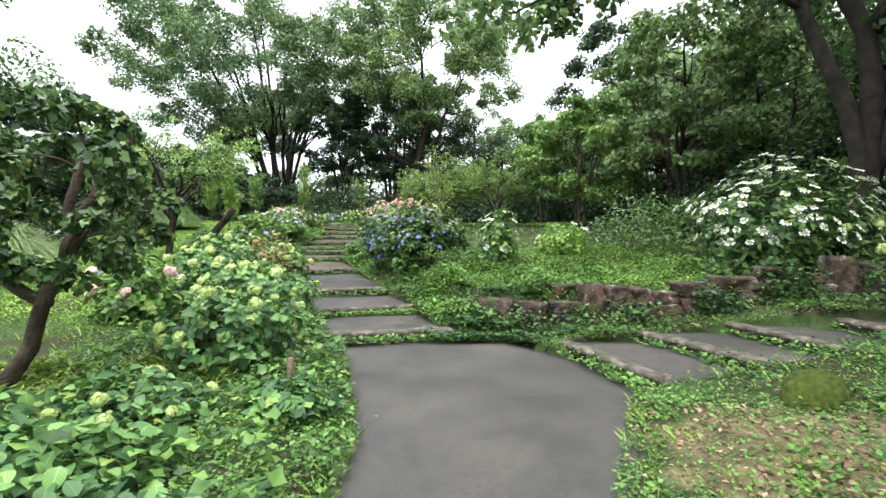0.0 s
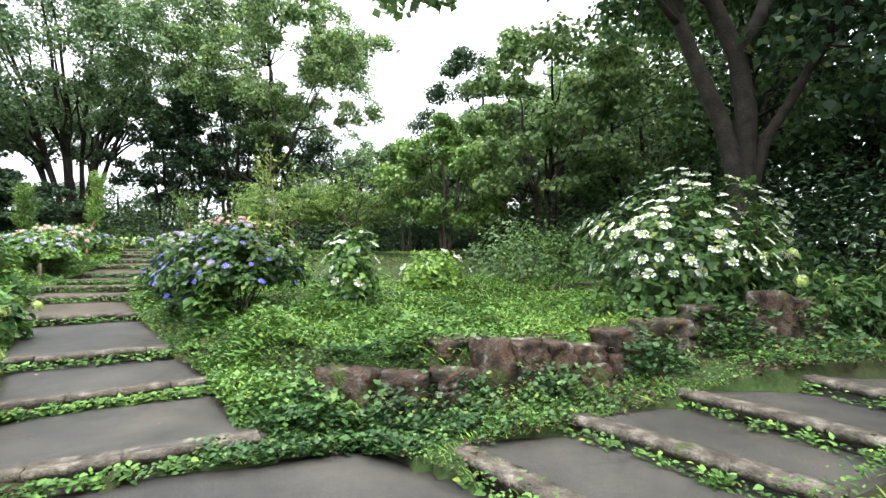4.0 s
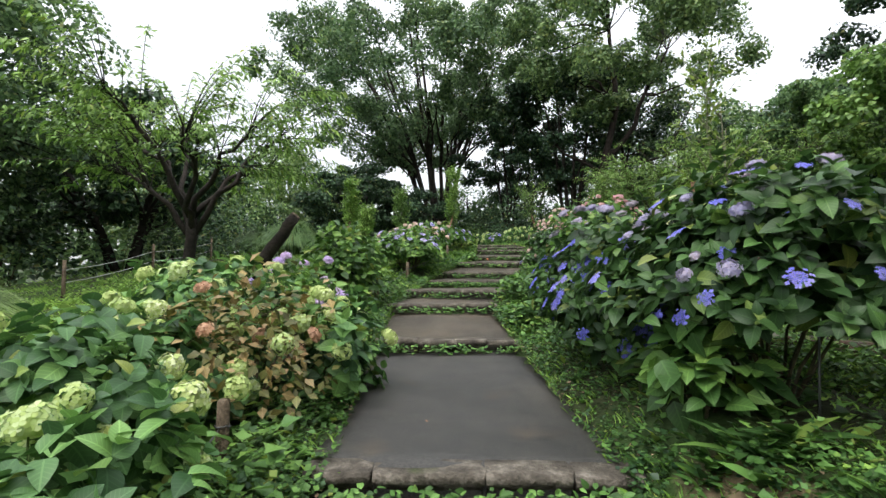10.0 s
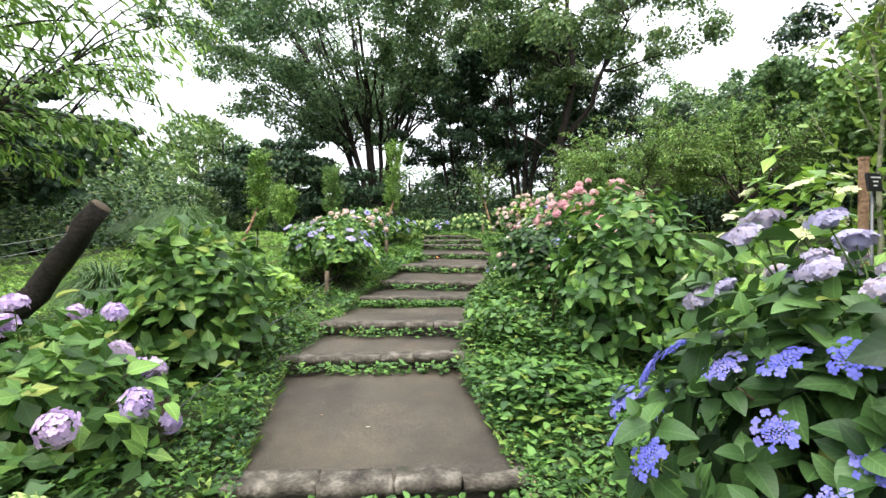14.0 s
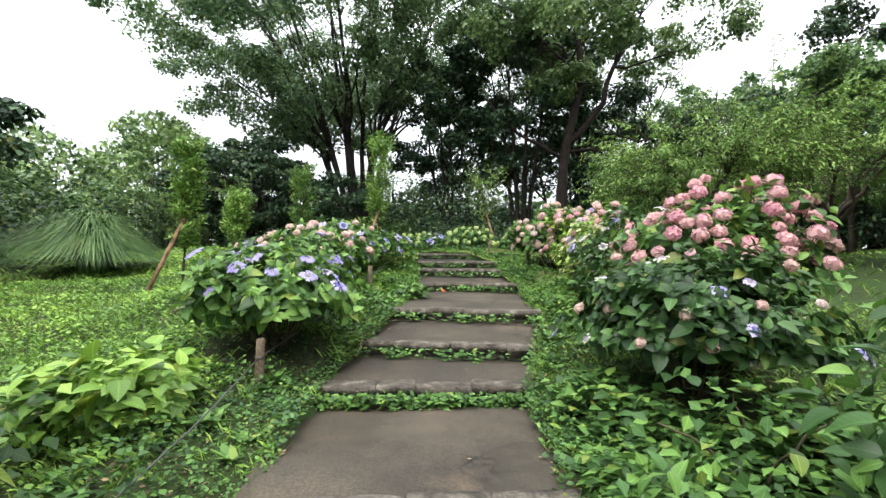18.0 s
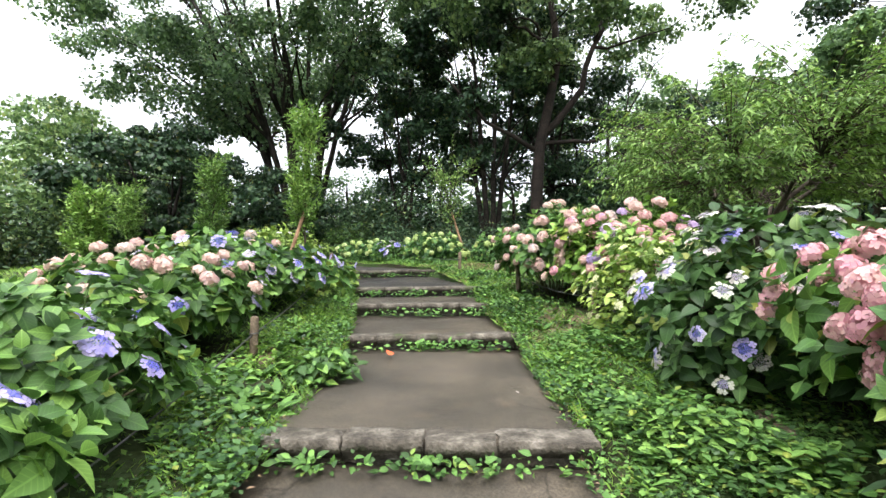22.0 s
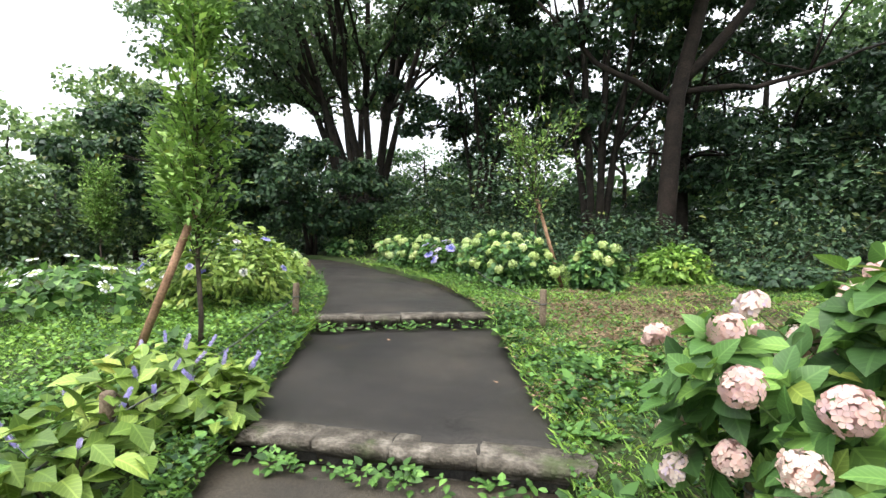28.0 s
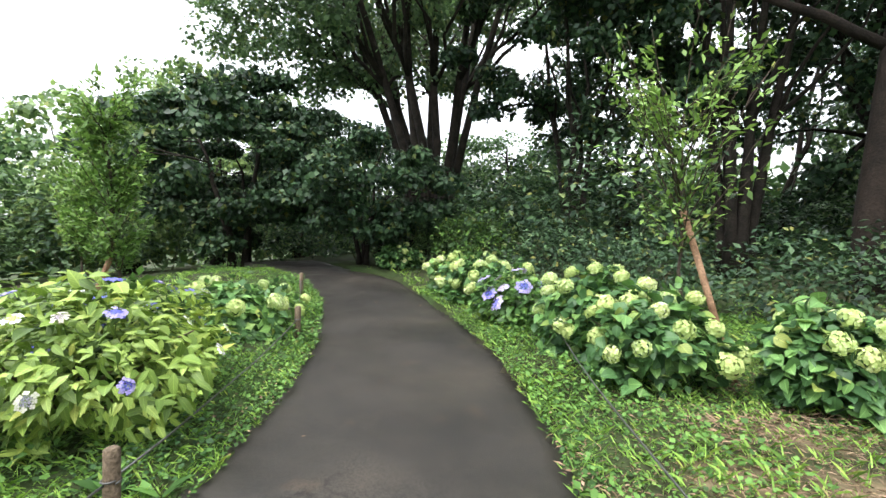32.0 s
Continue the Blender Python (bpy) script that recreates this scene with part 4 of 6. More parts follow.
    if n_heads:
        d, lump = skin(n_heads * 2, low)
        chosen = []
        for k in range(len(d)):
            if len(chosen) < n_heads and all(np.dot(d[k], c) < math.cos(1.5 / math.sqrt(n_heads)) for c in chosen):
                chosen.append(d[k])
        for k in range(len(d)):
            if len(chosen) >= n_heads:
                break
            chosen.append(d[k])
        for k, dd in enumerate(chosen):
            lp = 1 + 0.13 * math.sin(4 * math.atan2(dd[1], dd[0]) + seed) + 0.11 * math.sin(7 * dd[2] + 3 * dd[0] + seed * 1.7)
            q = cen + dd * ax * (lp * 1.03) + np.array((0, 0, 0.02))
            up = unit(dd * (1, 1, 0.8) + np.array((0, 0, 0.55)) + g.normal(0, 0.15, 3))
            kind = crest if crest and dd[2] > 0.6 else heads[g.integers(len(heads))]
            mesh = HEADS[kind][g.integers(len(HEADS[kind]))]
            fh = piece("flower_head", mesh, ob, rot4(facing(up[None], g)[0], q, head_size * g.uniform(0.75, 1.2)))
            piece("stalk", STALK, fh)
    return ob


A = "smooth hydrangea with round pale green flower heads"
G = "hydrangeas along the steps"
HY = "hydrangea"
# beside the first steps
bush("hydrangea_bush", A + " beside the landing", HY, -2.45, 5.25, 0.75, 0.95, L_ANN, ("green",), 16, 0.07, 1300, 0.1, 50, 0.8, 1, group=G)
bush("hydrangea_bush", A + " spilling over the grass", HY, -3.15, 7.75, 0.85, 1.12, L_ANN, ("green",), 18, 0.09, 1700, 0.115, 90, 0.9, 2, group=G, low=-0.3)
bush("hydrangea_bush", A + ", the taller clump", HY, -4.3, 8.9, 1.0, 1.45, L_ANN, ("green",), 26, 0.085, 1800, 0.115, 60, 0.9, 3, group=G)
bush("hydrangea_bush", "fading hydrangea with bronzed leaves and dry heads", HY, -3.75, 9.75, 0.62, 1.62, L_RED, ("orange", "green"), 12, 0.06, 1000, 0.085, 30, 0.62, 4, group=G)
bush("hydrangea_bush", A + " by the steps", HY, -3.55, 10.45, 0.5, 1.4, L_ANN, ("green", "green", "green", "orange"), 16, 0.075, 600, 0.12, 40, 0.55, 5, group=G)
bush("hydrangea_bush", A + " further up the slope", HY, -4.9, 10.5, 0.85, 1.75, L_ANN, ("green",), 22, 0.08, 1500, 0.11, 40, 0.8, 6, group=G)
bush("hydrangea_bush", "hydrangea with lavender mophead flowers", HY, -4.95, 11.75, 0.62, 1.75, L_HYD, ("lavender", "lavender", "lavender", "cream"), 22, 0.075, 900, 0.12, 40, 0.6, 7, group=G, low=-0.25)
bush("hydrangea_bush", "leafy green hydrangea without flowers", HY, -5.3, 13.35, 0.62, 2.26, L_HYD, (), 0, 0.08, 1700, 0.13, 100, 0.7, 8, group=G)
bush("hydrangea_bush", "small leafy hydrangea on the grass slope", HY, -6.0, 15.3, 0.5, 1.75, L_HYD_LIGHT, (), 0, 0.08, 500, 0.14, 40, 0.5, 9, group=G)
bush("hydrangea_bush", "lacecap hydrangea with pale lavender flowers", HY, -5.75, 16.75, 0.75, 2.5, L_HYD, ("lilac_lace", "lilac_lace", "blue_lace"), 30, 0.062, 2600, 0.11, 40, 0.7, 10, group=G, low=0.25, hollow=True)
bush("hydrangea_bush", "lacecap hydrangea with lavender and white flowers", HY, -6.15, 17.9, 0.75, 2.55, L_HYD, ("lilac_lace", "blue_lace"), 22, 0.062, 2400, 0.1, 60, 0.7, 11, group=G, low=0.3, hollow=True)
bush("hydrangea_bush", "lacecap hydrangea with pink and cream flower heads", HY, -6.85, 19.55, 0.95, 2.75, L_HYD, ("cream", "blue_lace", "lilac_lace"), 56, 0.06, 2600, 0.12, 60, 0.8, 12, group=G, low=0.1, hollow=True, crest="cream")
bush("hydrangea_bush", "broad hydrangea with blue and mauve lacecap flowers", HY, -7.0, 21.0, 1.15, 3.02, L_HYD, ("blue_lace", "blue_lace", "lilac_lace", "lilac_lace", "cream"), 64, 0.066, 2800, 0.125, 110, 0.9, 13, group=G, hollow=True)
bush("hydrangea_bush", "yellow-green lacecap hydrangea with pale flowers", HY, -8.4, 25.2, 0.9, 3.42, L_YEL, ("blue_lace", "white", "grey_lace", "white"), 26, 0.042, 3400, 0.115, 60, 0.85, 14, group=G, shape=LONG2)
bush("hydrangea_bush", A + " near the path's bend", HY, -9.5, 27.2, 0.75, 3.1, L_ANN, ("green",), 22, 0.08, 900, 0.13, 20, 0.7, 15, group=G)
bush("hydrangea_bush", "low shrub with small white flowers behind the sapling", HY, -9.6, 24.2, 1.1, 3.0, L_HYD, ("white",), 22, 0.06, 900, 0.12, 10, 0.9, 16, group=G)
bush("hydrangea_bush", "dark blue hydrangea behind the young trees", HY, -9.2, 25.9, 0.8, 3.25, L_HYD_DARK, ("blue",), 14, 0.08, 700, 0.13, 10, 0.7, 17, group=G)
bush("hydrangea_bush", "small rounded shrub on the lawn", "shrub", -4.9, 8.5, 0.36, 1.12, L_HYD, (), 0, 0.08, 400, 0.09, 20, None, 18)
bush("hydrangea_bush", "hydrangea with pinkish fading heads on the lawn", HY, -4.65, 6.95, 0.58, 1.22, L_HYD, ("cream", "blue_lace"), 12, 0.08, 700, 0.14, 30, None, 19)
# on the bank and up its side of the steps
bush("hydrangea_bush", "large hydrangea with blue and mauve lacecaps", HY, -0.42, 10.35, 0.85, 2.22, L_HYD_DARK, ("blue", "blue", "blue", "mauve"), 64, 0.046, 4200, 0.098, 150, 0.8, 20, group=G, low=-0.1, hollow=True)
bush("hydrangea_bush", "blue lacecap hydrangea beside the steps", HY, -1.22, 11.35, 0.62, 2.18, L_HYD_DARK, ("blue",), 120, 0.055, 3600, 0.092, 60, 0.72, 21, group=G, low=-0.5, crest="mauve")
bush("hydrangea_bush", "hydrangea with white lacecap flowers on the bank", HY, 1.25, 10.4, 0.45, 2.25, L_HYD, ("white",), 24, 0.075, 900, 0.12, 40, None, 22)
bush("hydrangea_bush", "large hydrangea covered in white lacecap flowers", HY, 6.1, 8.45, 1.55, 2.9, L_HYD_DARK, ("white",), 175, 0.07, 4600, 0.12, 60, 1.0, 23, low=-0.1)
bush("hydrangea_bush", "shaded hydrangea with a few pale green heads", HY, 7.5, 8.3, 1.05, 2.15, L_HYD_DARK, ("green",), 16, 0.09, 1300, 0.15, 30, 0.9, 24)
bush("hydrangea_bush", "white lacecap hydrangea far up the bank", HY, 3.9, 14.6, 0.9, 2.15, L_HYD_LIGHT, ("white",), 16, 0.09, 800, 0.13, 10, None, 25)
bush("hydrangea_bush", "yellow-green leafy shrub on the bank", "shrub", 3.1, 12.2, 0.62, 1.85, L_HYD_LIGHT, (), 0, 0.08, 700, 0.13, 30, None, 26)
bush("hydrangea_bush", "hydrangea with creamy yellow flat flowers", HY, -0.35, 13.7, 0.75, 2.7, L_HYD_LIGHT, ("yellow",), 26, 0.085, 800, 0.13, 20, None, 27, group=G)
bush("hydrangea_bush", "dense leafy hydrangea without flowers", HY, -1.5, 14.5, 0.74, 2.64, L_HYD, ("white",), 1, 0.08, 2300, 0.115, 90, 0.7, 28, group=G)
bush("hydrangea_bush", "dark leafy hydrangea with few faded lacecaps", HY, -2.2, 16.55, 0.85, 2.45, L_HYD_DARK, ("cream", "grey_lace", "cream", "blue_lace", "lilac_lace"), 32, 0.044, 4200, 0.1, 150, 0.75, 29, group=G, low=-0.3, hollow=True)
bush("hydrangea_bush", "hydrangea covered in pink mophead flowers", HY, -1.55, 17.85, 0.95, 3.02, L_HYD, ("pink",), 120, 0.068, 2400, 0.12, 60, 0.8, 30, group=G, low=0.1, hollow=True)
bush("hydrangea_bush", "hydrangea with faded greenish white lacecaps", HY, -1.85, 19.3, 0.92, 3.02, L_HYD_DARK, ("grey_lace", "grey_lace", "grey_lace", "grey_lace", "blue_lace"), 120, 0.05, 3800, 0.1, 110, 0.8, 31, group=G, low=-0.5)
bush("hydrangea_bush", "hydrangea with creamy yellow lacecaps and pale leaves", HY, -2.2, 20.4, 0.72, 3.0, L_YEL, ("yellow",), 84, 0.045, 2000, 0.08, 60, 0.65, 32, group=G, low=-0.3)
bush("hydrangea_bush", "hydrangea with pink and purple mophead flowers", HY, -2.25, 21.4, 0.78, 3.25, L_HYD_LIGHT, ("pink", "pink", "lavender", "cream"), 84, 0.066, 2400, 0.12, 80, 0.7, 33, group=G, low=-0.1, hollow=True)
bush("hydrangea_bush", "hydrangea with cream and blush mophead flowers", HY, -2.95, 22.3, 0.8, 3.32, L_HYD, ("cream",), 96, 0.07, 2600, 0.12, 90, 0.72, 34, group=G, low=-0.15, hollow=True)
# row beyond the top of the steps
R = "hydrangea row along the bend"
for k, (x, y, r, top, mat, hd, n) in enumerate([(-5.2, 27.95, 0.55, 3.3, L_ANN, ("green",), 26), (-5.75, 28.55, 0.58, 3.32, L_ANN, ("green",), 22), (-4.0, 27.95, 0.4, 3.24, L_ANN, ("green",), 14),
                                         (-6.75, 29.3, 0.58, 3.2, L_HYD, ("blue_lace", "lilac_lace"), 18), (-7.5, 30.15, 0.6, 3.25, L_ANN, ("green",), 22), (-8.4, 31.0, 0.62, 3.25, L_ANN, ("green",), 22),
                                         (-11.6, 33.7, 0.6, 3.2, L_ANN, ("green",), 10)]):
    bush("hydrangea_bush", "hydrangea with pale green round heads beside the path's bend" if "green" in hd else "blue lacecap hydrangea among pale green ones", HY, x, y, r, top, mat, hd, n, 0.08, 1300, 0.115, 40, None, 40 + k, group=R)
# L_DARK shrubs: the wood's shade is put into their leaf colour
for k, (x, y, r, top, mat) in enumerate([(-2.85, 28.9, 0.5, 3.2, L_HYD_LIGHT), (-1.2, 29.6, 0.8, 2.95, L_DARK), (-3.3, 31.0, 1.2, 3.9, L_DARK), (-5.5, 31.6, 1.2, 3.8, L_DARK), (-0.6, 31.2, 1.3, 4.0, L_DARK), (-7.2, 33.0, 1.2, 4.0, L_DARK), (-9.8, 34.6, 1.2, 4.2, L_HYD), (-11.2, 35.5, 1.3, 4.3, L_MID), (5.6, 13.4, 1.2, 2.9, L_MID), (7.0, 14.5, 1.3, 3.0, L_LIGHT), (8.2, 12.6, 1.3, 2.6, L_MID), (10.0, 10.5, 1.4, 2.6, L_DARK)]):
    bush("shrub", "leafy green shrub at the edge of the wood", "shrub", x, y, r, top, mat, (), 0, 0.08, *((2600, 0.1) if y > 30 else (1300, 0.12)), 8, None, 60 + k, DIAMOND if y > 30 else PLAIN)
for k, (x, y, r) in enumerate([(6.9, 7.25, 0.5), (7.7, 7.1, 0.65), (8.6, 6.9, 0.75), (9.6, 6.7, 0.9), (9.4, 8.0, 0.9), (10.6, 5.6, 0.9)]):
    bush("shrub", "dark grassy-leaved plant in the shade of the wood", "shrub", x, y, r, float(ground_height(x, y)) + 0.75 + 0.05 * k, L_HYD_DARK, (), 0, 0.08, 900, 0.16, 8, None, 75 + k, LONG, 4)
# undergrowth closing the wood
U = "undergrowth of the wood"
gu = np.random.default_rng(21)
SPOTS = [(-20 + 3.1 * k + gu.uniform(-0.8, 0.8), 42.5 + gu.uniform(-1.5, 1.5)) for k in range(12)] + [(-22 + 3.6 * k, 46.5 + gu.uniform(-1, 1)) for k in range(12)]
SPOTS += [(11 + gu.uniform(-1, 1.5), 4 + 3.0 * k) for k in range(13)] + [(15.5 + gu.uniform(-1, 1), -2 + 3.6 * k) for k in range(12)] + [(2 + 3.2 * k, 37.5 + gu.uniform(-1, 1)) for k in range(4)]
SPOTS += [(-18.5 + gu.uniform(-1.5, 1), 9 + 3.2 * k) for k in range(6)] + [(-22 + gu.uniform(-1, 1), 28 + 3 * k) for k in range(5)] + [(-19.5, 37.5), (-11, 36.8), (-9, 35.6), (-6.6, 34.6), (-15.5, 37), (1.0, 33.5), (4.5, 32.5), (8.0, 30.0), (9.5, 26.0)]
# right of x = -12 all leaves are dark: the wood's shade painted in
for k, (x, y) in enumerate(SPOTS):
    zb = float(ground_height(x, y))
    bush("shrub", "dense dark shrub of the wood's undergrowth" if k % 3 else "leafy green shrub of the undergrowth", "shrub", x, y, gu.uniform(1.7, 2.5), zb + gu.uniform(2.4, 4.2), (L_DARK, L_DARK, L_MID)[k % 3 if x < -12 else 0], (), 0, 0.08, *((3600, 0.12) if 8 < x < 13 and y < 18 else (1300, 0.2)), 0, None, 200 + k, DIAMOND, 3, group=U)
# broad-leaved plants beside the landing
for k, (x, y, r, top, s) in enumerate([(-2.3, 2.35, 0.75, 0.5, 0.17), (-3.4, 2.7, 0.85, 0.6, 0.18), (-1.55, 1.9, 0.5, 0.38, 0.15), (-4.3, 3.2, 0.8, 0.6, 0.16), (-1.25, 3.75, 0.33, 0.36, 0.17), (-2.5, 3.6, 0.6, 0.5, 0.13)]):
    bush("leafy_plant", "low broad-leaved plant with soft green leaves", "plant", x, y, r, top, L_ANN, ("green",) if k in (0, 2, 5) else (), 5 if k in (0, 2, 5) else 0, 0.045, 1000, s * 0.6, 60, None, 80 + k, BROAD, stems=5)
bush("leafy_plant", "young shrub with large bright green leaves at the path", "plant", -0.8, 10.1, 0.32, 1.35, L_HYD, (), 0, 0.05, 150, 0.17, 40, None, 98, BROAD, 5)
for k, (x, y, r, top) in enumerate([(-5.2, 19.45, 0.3, 1.95), (-2.2, 15.5, 0.6, 1.75), (-2.75, 14.9, 0.45, 1.5), (-6.4, 14.7, 0.7, 1.7), (-6.0, 18.9, 0.4, 1.95)]):
    bush("leafy_plant", "low plant with broad fresh green leaves", "plant", x, y, r, top, L_HYD, (), 0, 0.05, 300, 0.095, 50, None, 90 + k, stems=4)


for k, (x, y, r, top, hd, n) in enumerate([(-6.2, 21.95, 0.3, 2.6, ("spike",), 5), (-6.5, 22.6, 0.35, 2.7, ("spike",), 12), (-6.1, 22.7, 0.25, 2.6, ("spike",), 4)]):
    bush("hosta", "hosta with yellow-edged leaves and lilac flower spikes", "plant", x, y, r, top, L_YEL, hd, n, 0.035, 130, 0.14, 30, None, 120 + k, stems=3)


# ---- trees ----
def tree(name, label, x, y, h, r, bark, leaves, trunk=0.3, lobes=50, lobe=0.2, n_leaves=20000, leaf=0.14, bottom=0.3, stems=1, lean=(0, 0), seed=0, shape=KITE, flat=0.7, base=None, spread=0.16, squash=1.0, group="", limb_n=7, drop=0.0, gap=1.1, wob=0.05, lines=None, extra=(), clumps=9):
    """A tree: trunk or several stems, limbs, twigs to every bough and a crown of leafy clumps with gaps."""
    g = np.random.default_rng(3000 + seed)
    z0 = float(ground_height(x, y)) - 0.1 if base is None else base
    ob = thing(name, x, y, z0, label, "tree", group)
    cz, rz = h * (1 + bottom) / 2, h * (1 - bottom) / 2
    cen = np.array((lean[0], lean[1], cz))
    pts = [np.array(e) - (x, y, z0) for e in extra]
    for _ in range(lobes * 12):
        d = unit(g.normal(0, 1, 3))
        q = d * g.uniform(0.25, 1) ** 0.45 * (1 - 0.5 * lobe)
        wide = 1.0 if q[2] > -0.2 else 1.0 + 0.3 * (q[2] + 0.2)
        p = cen + q * np.array((r * wide, r * wide * squash, rz))
        if all(np.linalg.norm((p - o) / (r, r, rz)) > lobe * 0.75 for o in pts):
            pts.append(p)
        if len(pts) >= lobes + len(extra):
            break
    pts = np.array(pts)
    # trunk or stems
    tops = []
    for line, rad in lines or ():
        line = resample(np.array(line, float) - (x, y, z0), 9)
        line[1:-1] += g.normal(0, 0.035, (7, 3))
        rr = rad * np.linspace(1, 0.28, 9) ** 0.8
        tops.append((line, rr))
    for s in range(0 if lines else stems):
        a = 2 * math.pi * s / stems + g.uniform(-0.3, 0.3)
        k = 0 if stems == 1 else 1
        b0 = np.array((math.cos(a), math.sin(a), 0)) * trunk * (gap if k else 0)
        out = spread * g.uniform(0.6, 1.25)
        e = np.array((lean[0] * 0.8, lean[1] * 0.8, 0)) + np.array((math.cos(a) * r * out * k, math.sin(a) * r * out * k, h * g.uniform(0.72, 0.85)))
        line = bend(b0, e, 0, wob if stems < 5 else wob * 0.5, 9, g)
        t = np.linspace(0, 1, 9)
        line[:, :2] = b0[:2] + (line[:, :2] - b0[:2]) * (t ** 0.5)[:, None]
        rr = trunk * (0.62 if k else 1.0) * np.linspace(1, 0.16, 9) ** 0.9
        rr[0] *= 1.35
        tops.append((line, rr))
    for line, rr in tops:
        v, f = tube(line, rr, 9)
        piece("trunk" if len(tops) == 1 else "stem", mesh_np("trunk", v, [f], bark, True), ob)
    twigs = []
    heads = []
    for k in range(limb_n):
        line, rr = tops[k % len(tops)]
        i = (4 if lines else 2) + (k * 5 + 1) % 5
        i = min(i, 7)
        near = pts[g.integers(len(pts))] if len(tops) == 1 else pts[np.argmin(np.linalg.norm(pts - line[-1] * (1.3, 1.3, 0.8), axis=1) + g.uniform(0, r, len(pts)))]
        e = line[i] + (near - line[i]) * 0.75
        lb = bend(line[i], e, 0.06 * h * g.uniform(-0.3, 1), 0.09, 7, g)
        lr = rr[i] * 0.62 * np.linspace(1, 0.2, 7)
        v, f = tube(lb, lr, 7)
        piece("limb", mesh_np("limb", v, [f], bark, True), ob)
        heads += [(q, w) for q, w in zip(lb[2:], lr[2:])]
    for line, rr in tops:
        heads += [(q, w) for q, w in zip(line[3:], rr[3:])]
    hp = np.array([q for q, _ in heads])
    for p in pts if n_leaves > 9000 else pts[::2]:
        k = np.argmin(np.linalg.norm(hp - p, axis=1) + 0.6 * np.maximum(0, hp[:, 2] - p[2]))
        w = min(heads[k][1] * 0.6, 0.016 * h * 0.35)
        twigs.append(tube(bend(hp[k], p, 0.02 * h, 0.1, 5, g), w * np.linspace(1, 0.25, 5), 4))
        for _ in range(3 if n_leaves > 13500 else 0):
            twigs.append(tube(bend(hp[k] + (p - hp[k]) * 0.6, p + g.normal(0, 0.5, 3) * lobe * r, 0, 0.1, 4, g), w * 0.4 * np.linspace(1, 0.3, 4), 3))
    v, f = join(twigs)
    tagged(piece("branchwork", mesh_np("branchwork", v, [f], bark), ob), kind="stuff")
    # leaves: each bough carries several rounded clumps, its leaves facing out of the clump
    per = max(n_leaves // (len(pts) * clumps), 4)
    n = len(pts) * clumps
    s = np.repeat(lobe * r * g.uniform(0.75, 1.3, len(pts)), clumps)
    d = unit(g.normal(0, 1, (n, 3)))
    d[:, 2] = np.where(d[:, 2] < -0.3, -d[:, 2], d[:, 2])
    cc = np.repeat(pts, clumps, 0) + d * (s * 0.72 * g.uniform(0.6, 1.15, n))[:, None] * (1, 1, flat)
    ss = np.repeat(s * g.uniform(0.3, 0.55, n), per)
    cc = np.repeat(cc, per, 0)
    m = n * per
    d = unit(g.normal(0, 1, (m, 3)) + (0, 0, 0.25))
    ps = cc + d * (ss * g.uniform(0.15, 1, m) ** 0.45)[:, None] * (1, 1, 0.55 + 0.3 * flat)
    ps[:, 2] -= drop * ss * g.uniform(0, 1, m)
    ns = unit(d * 0.75 + np.array((0, 0, 0.4)) + g.normal(0, 0.4, (m, 3)))
    al = unit(np.cross(d, g.normal(0, 1, (m, 3))) + d * 0.3 - np.array((0, 0, 0.3)))
    v, f = scatter(shape, ps, turns(al, ns), leaf * g.uniform(0.65, 1.35, m))
    piece("crown", mesh_np("crown", v, [f], leaves), ob)
    return ob


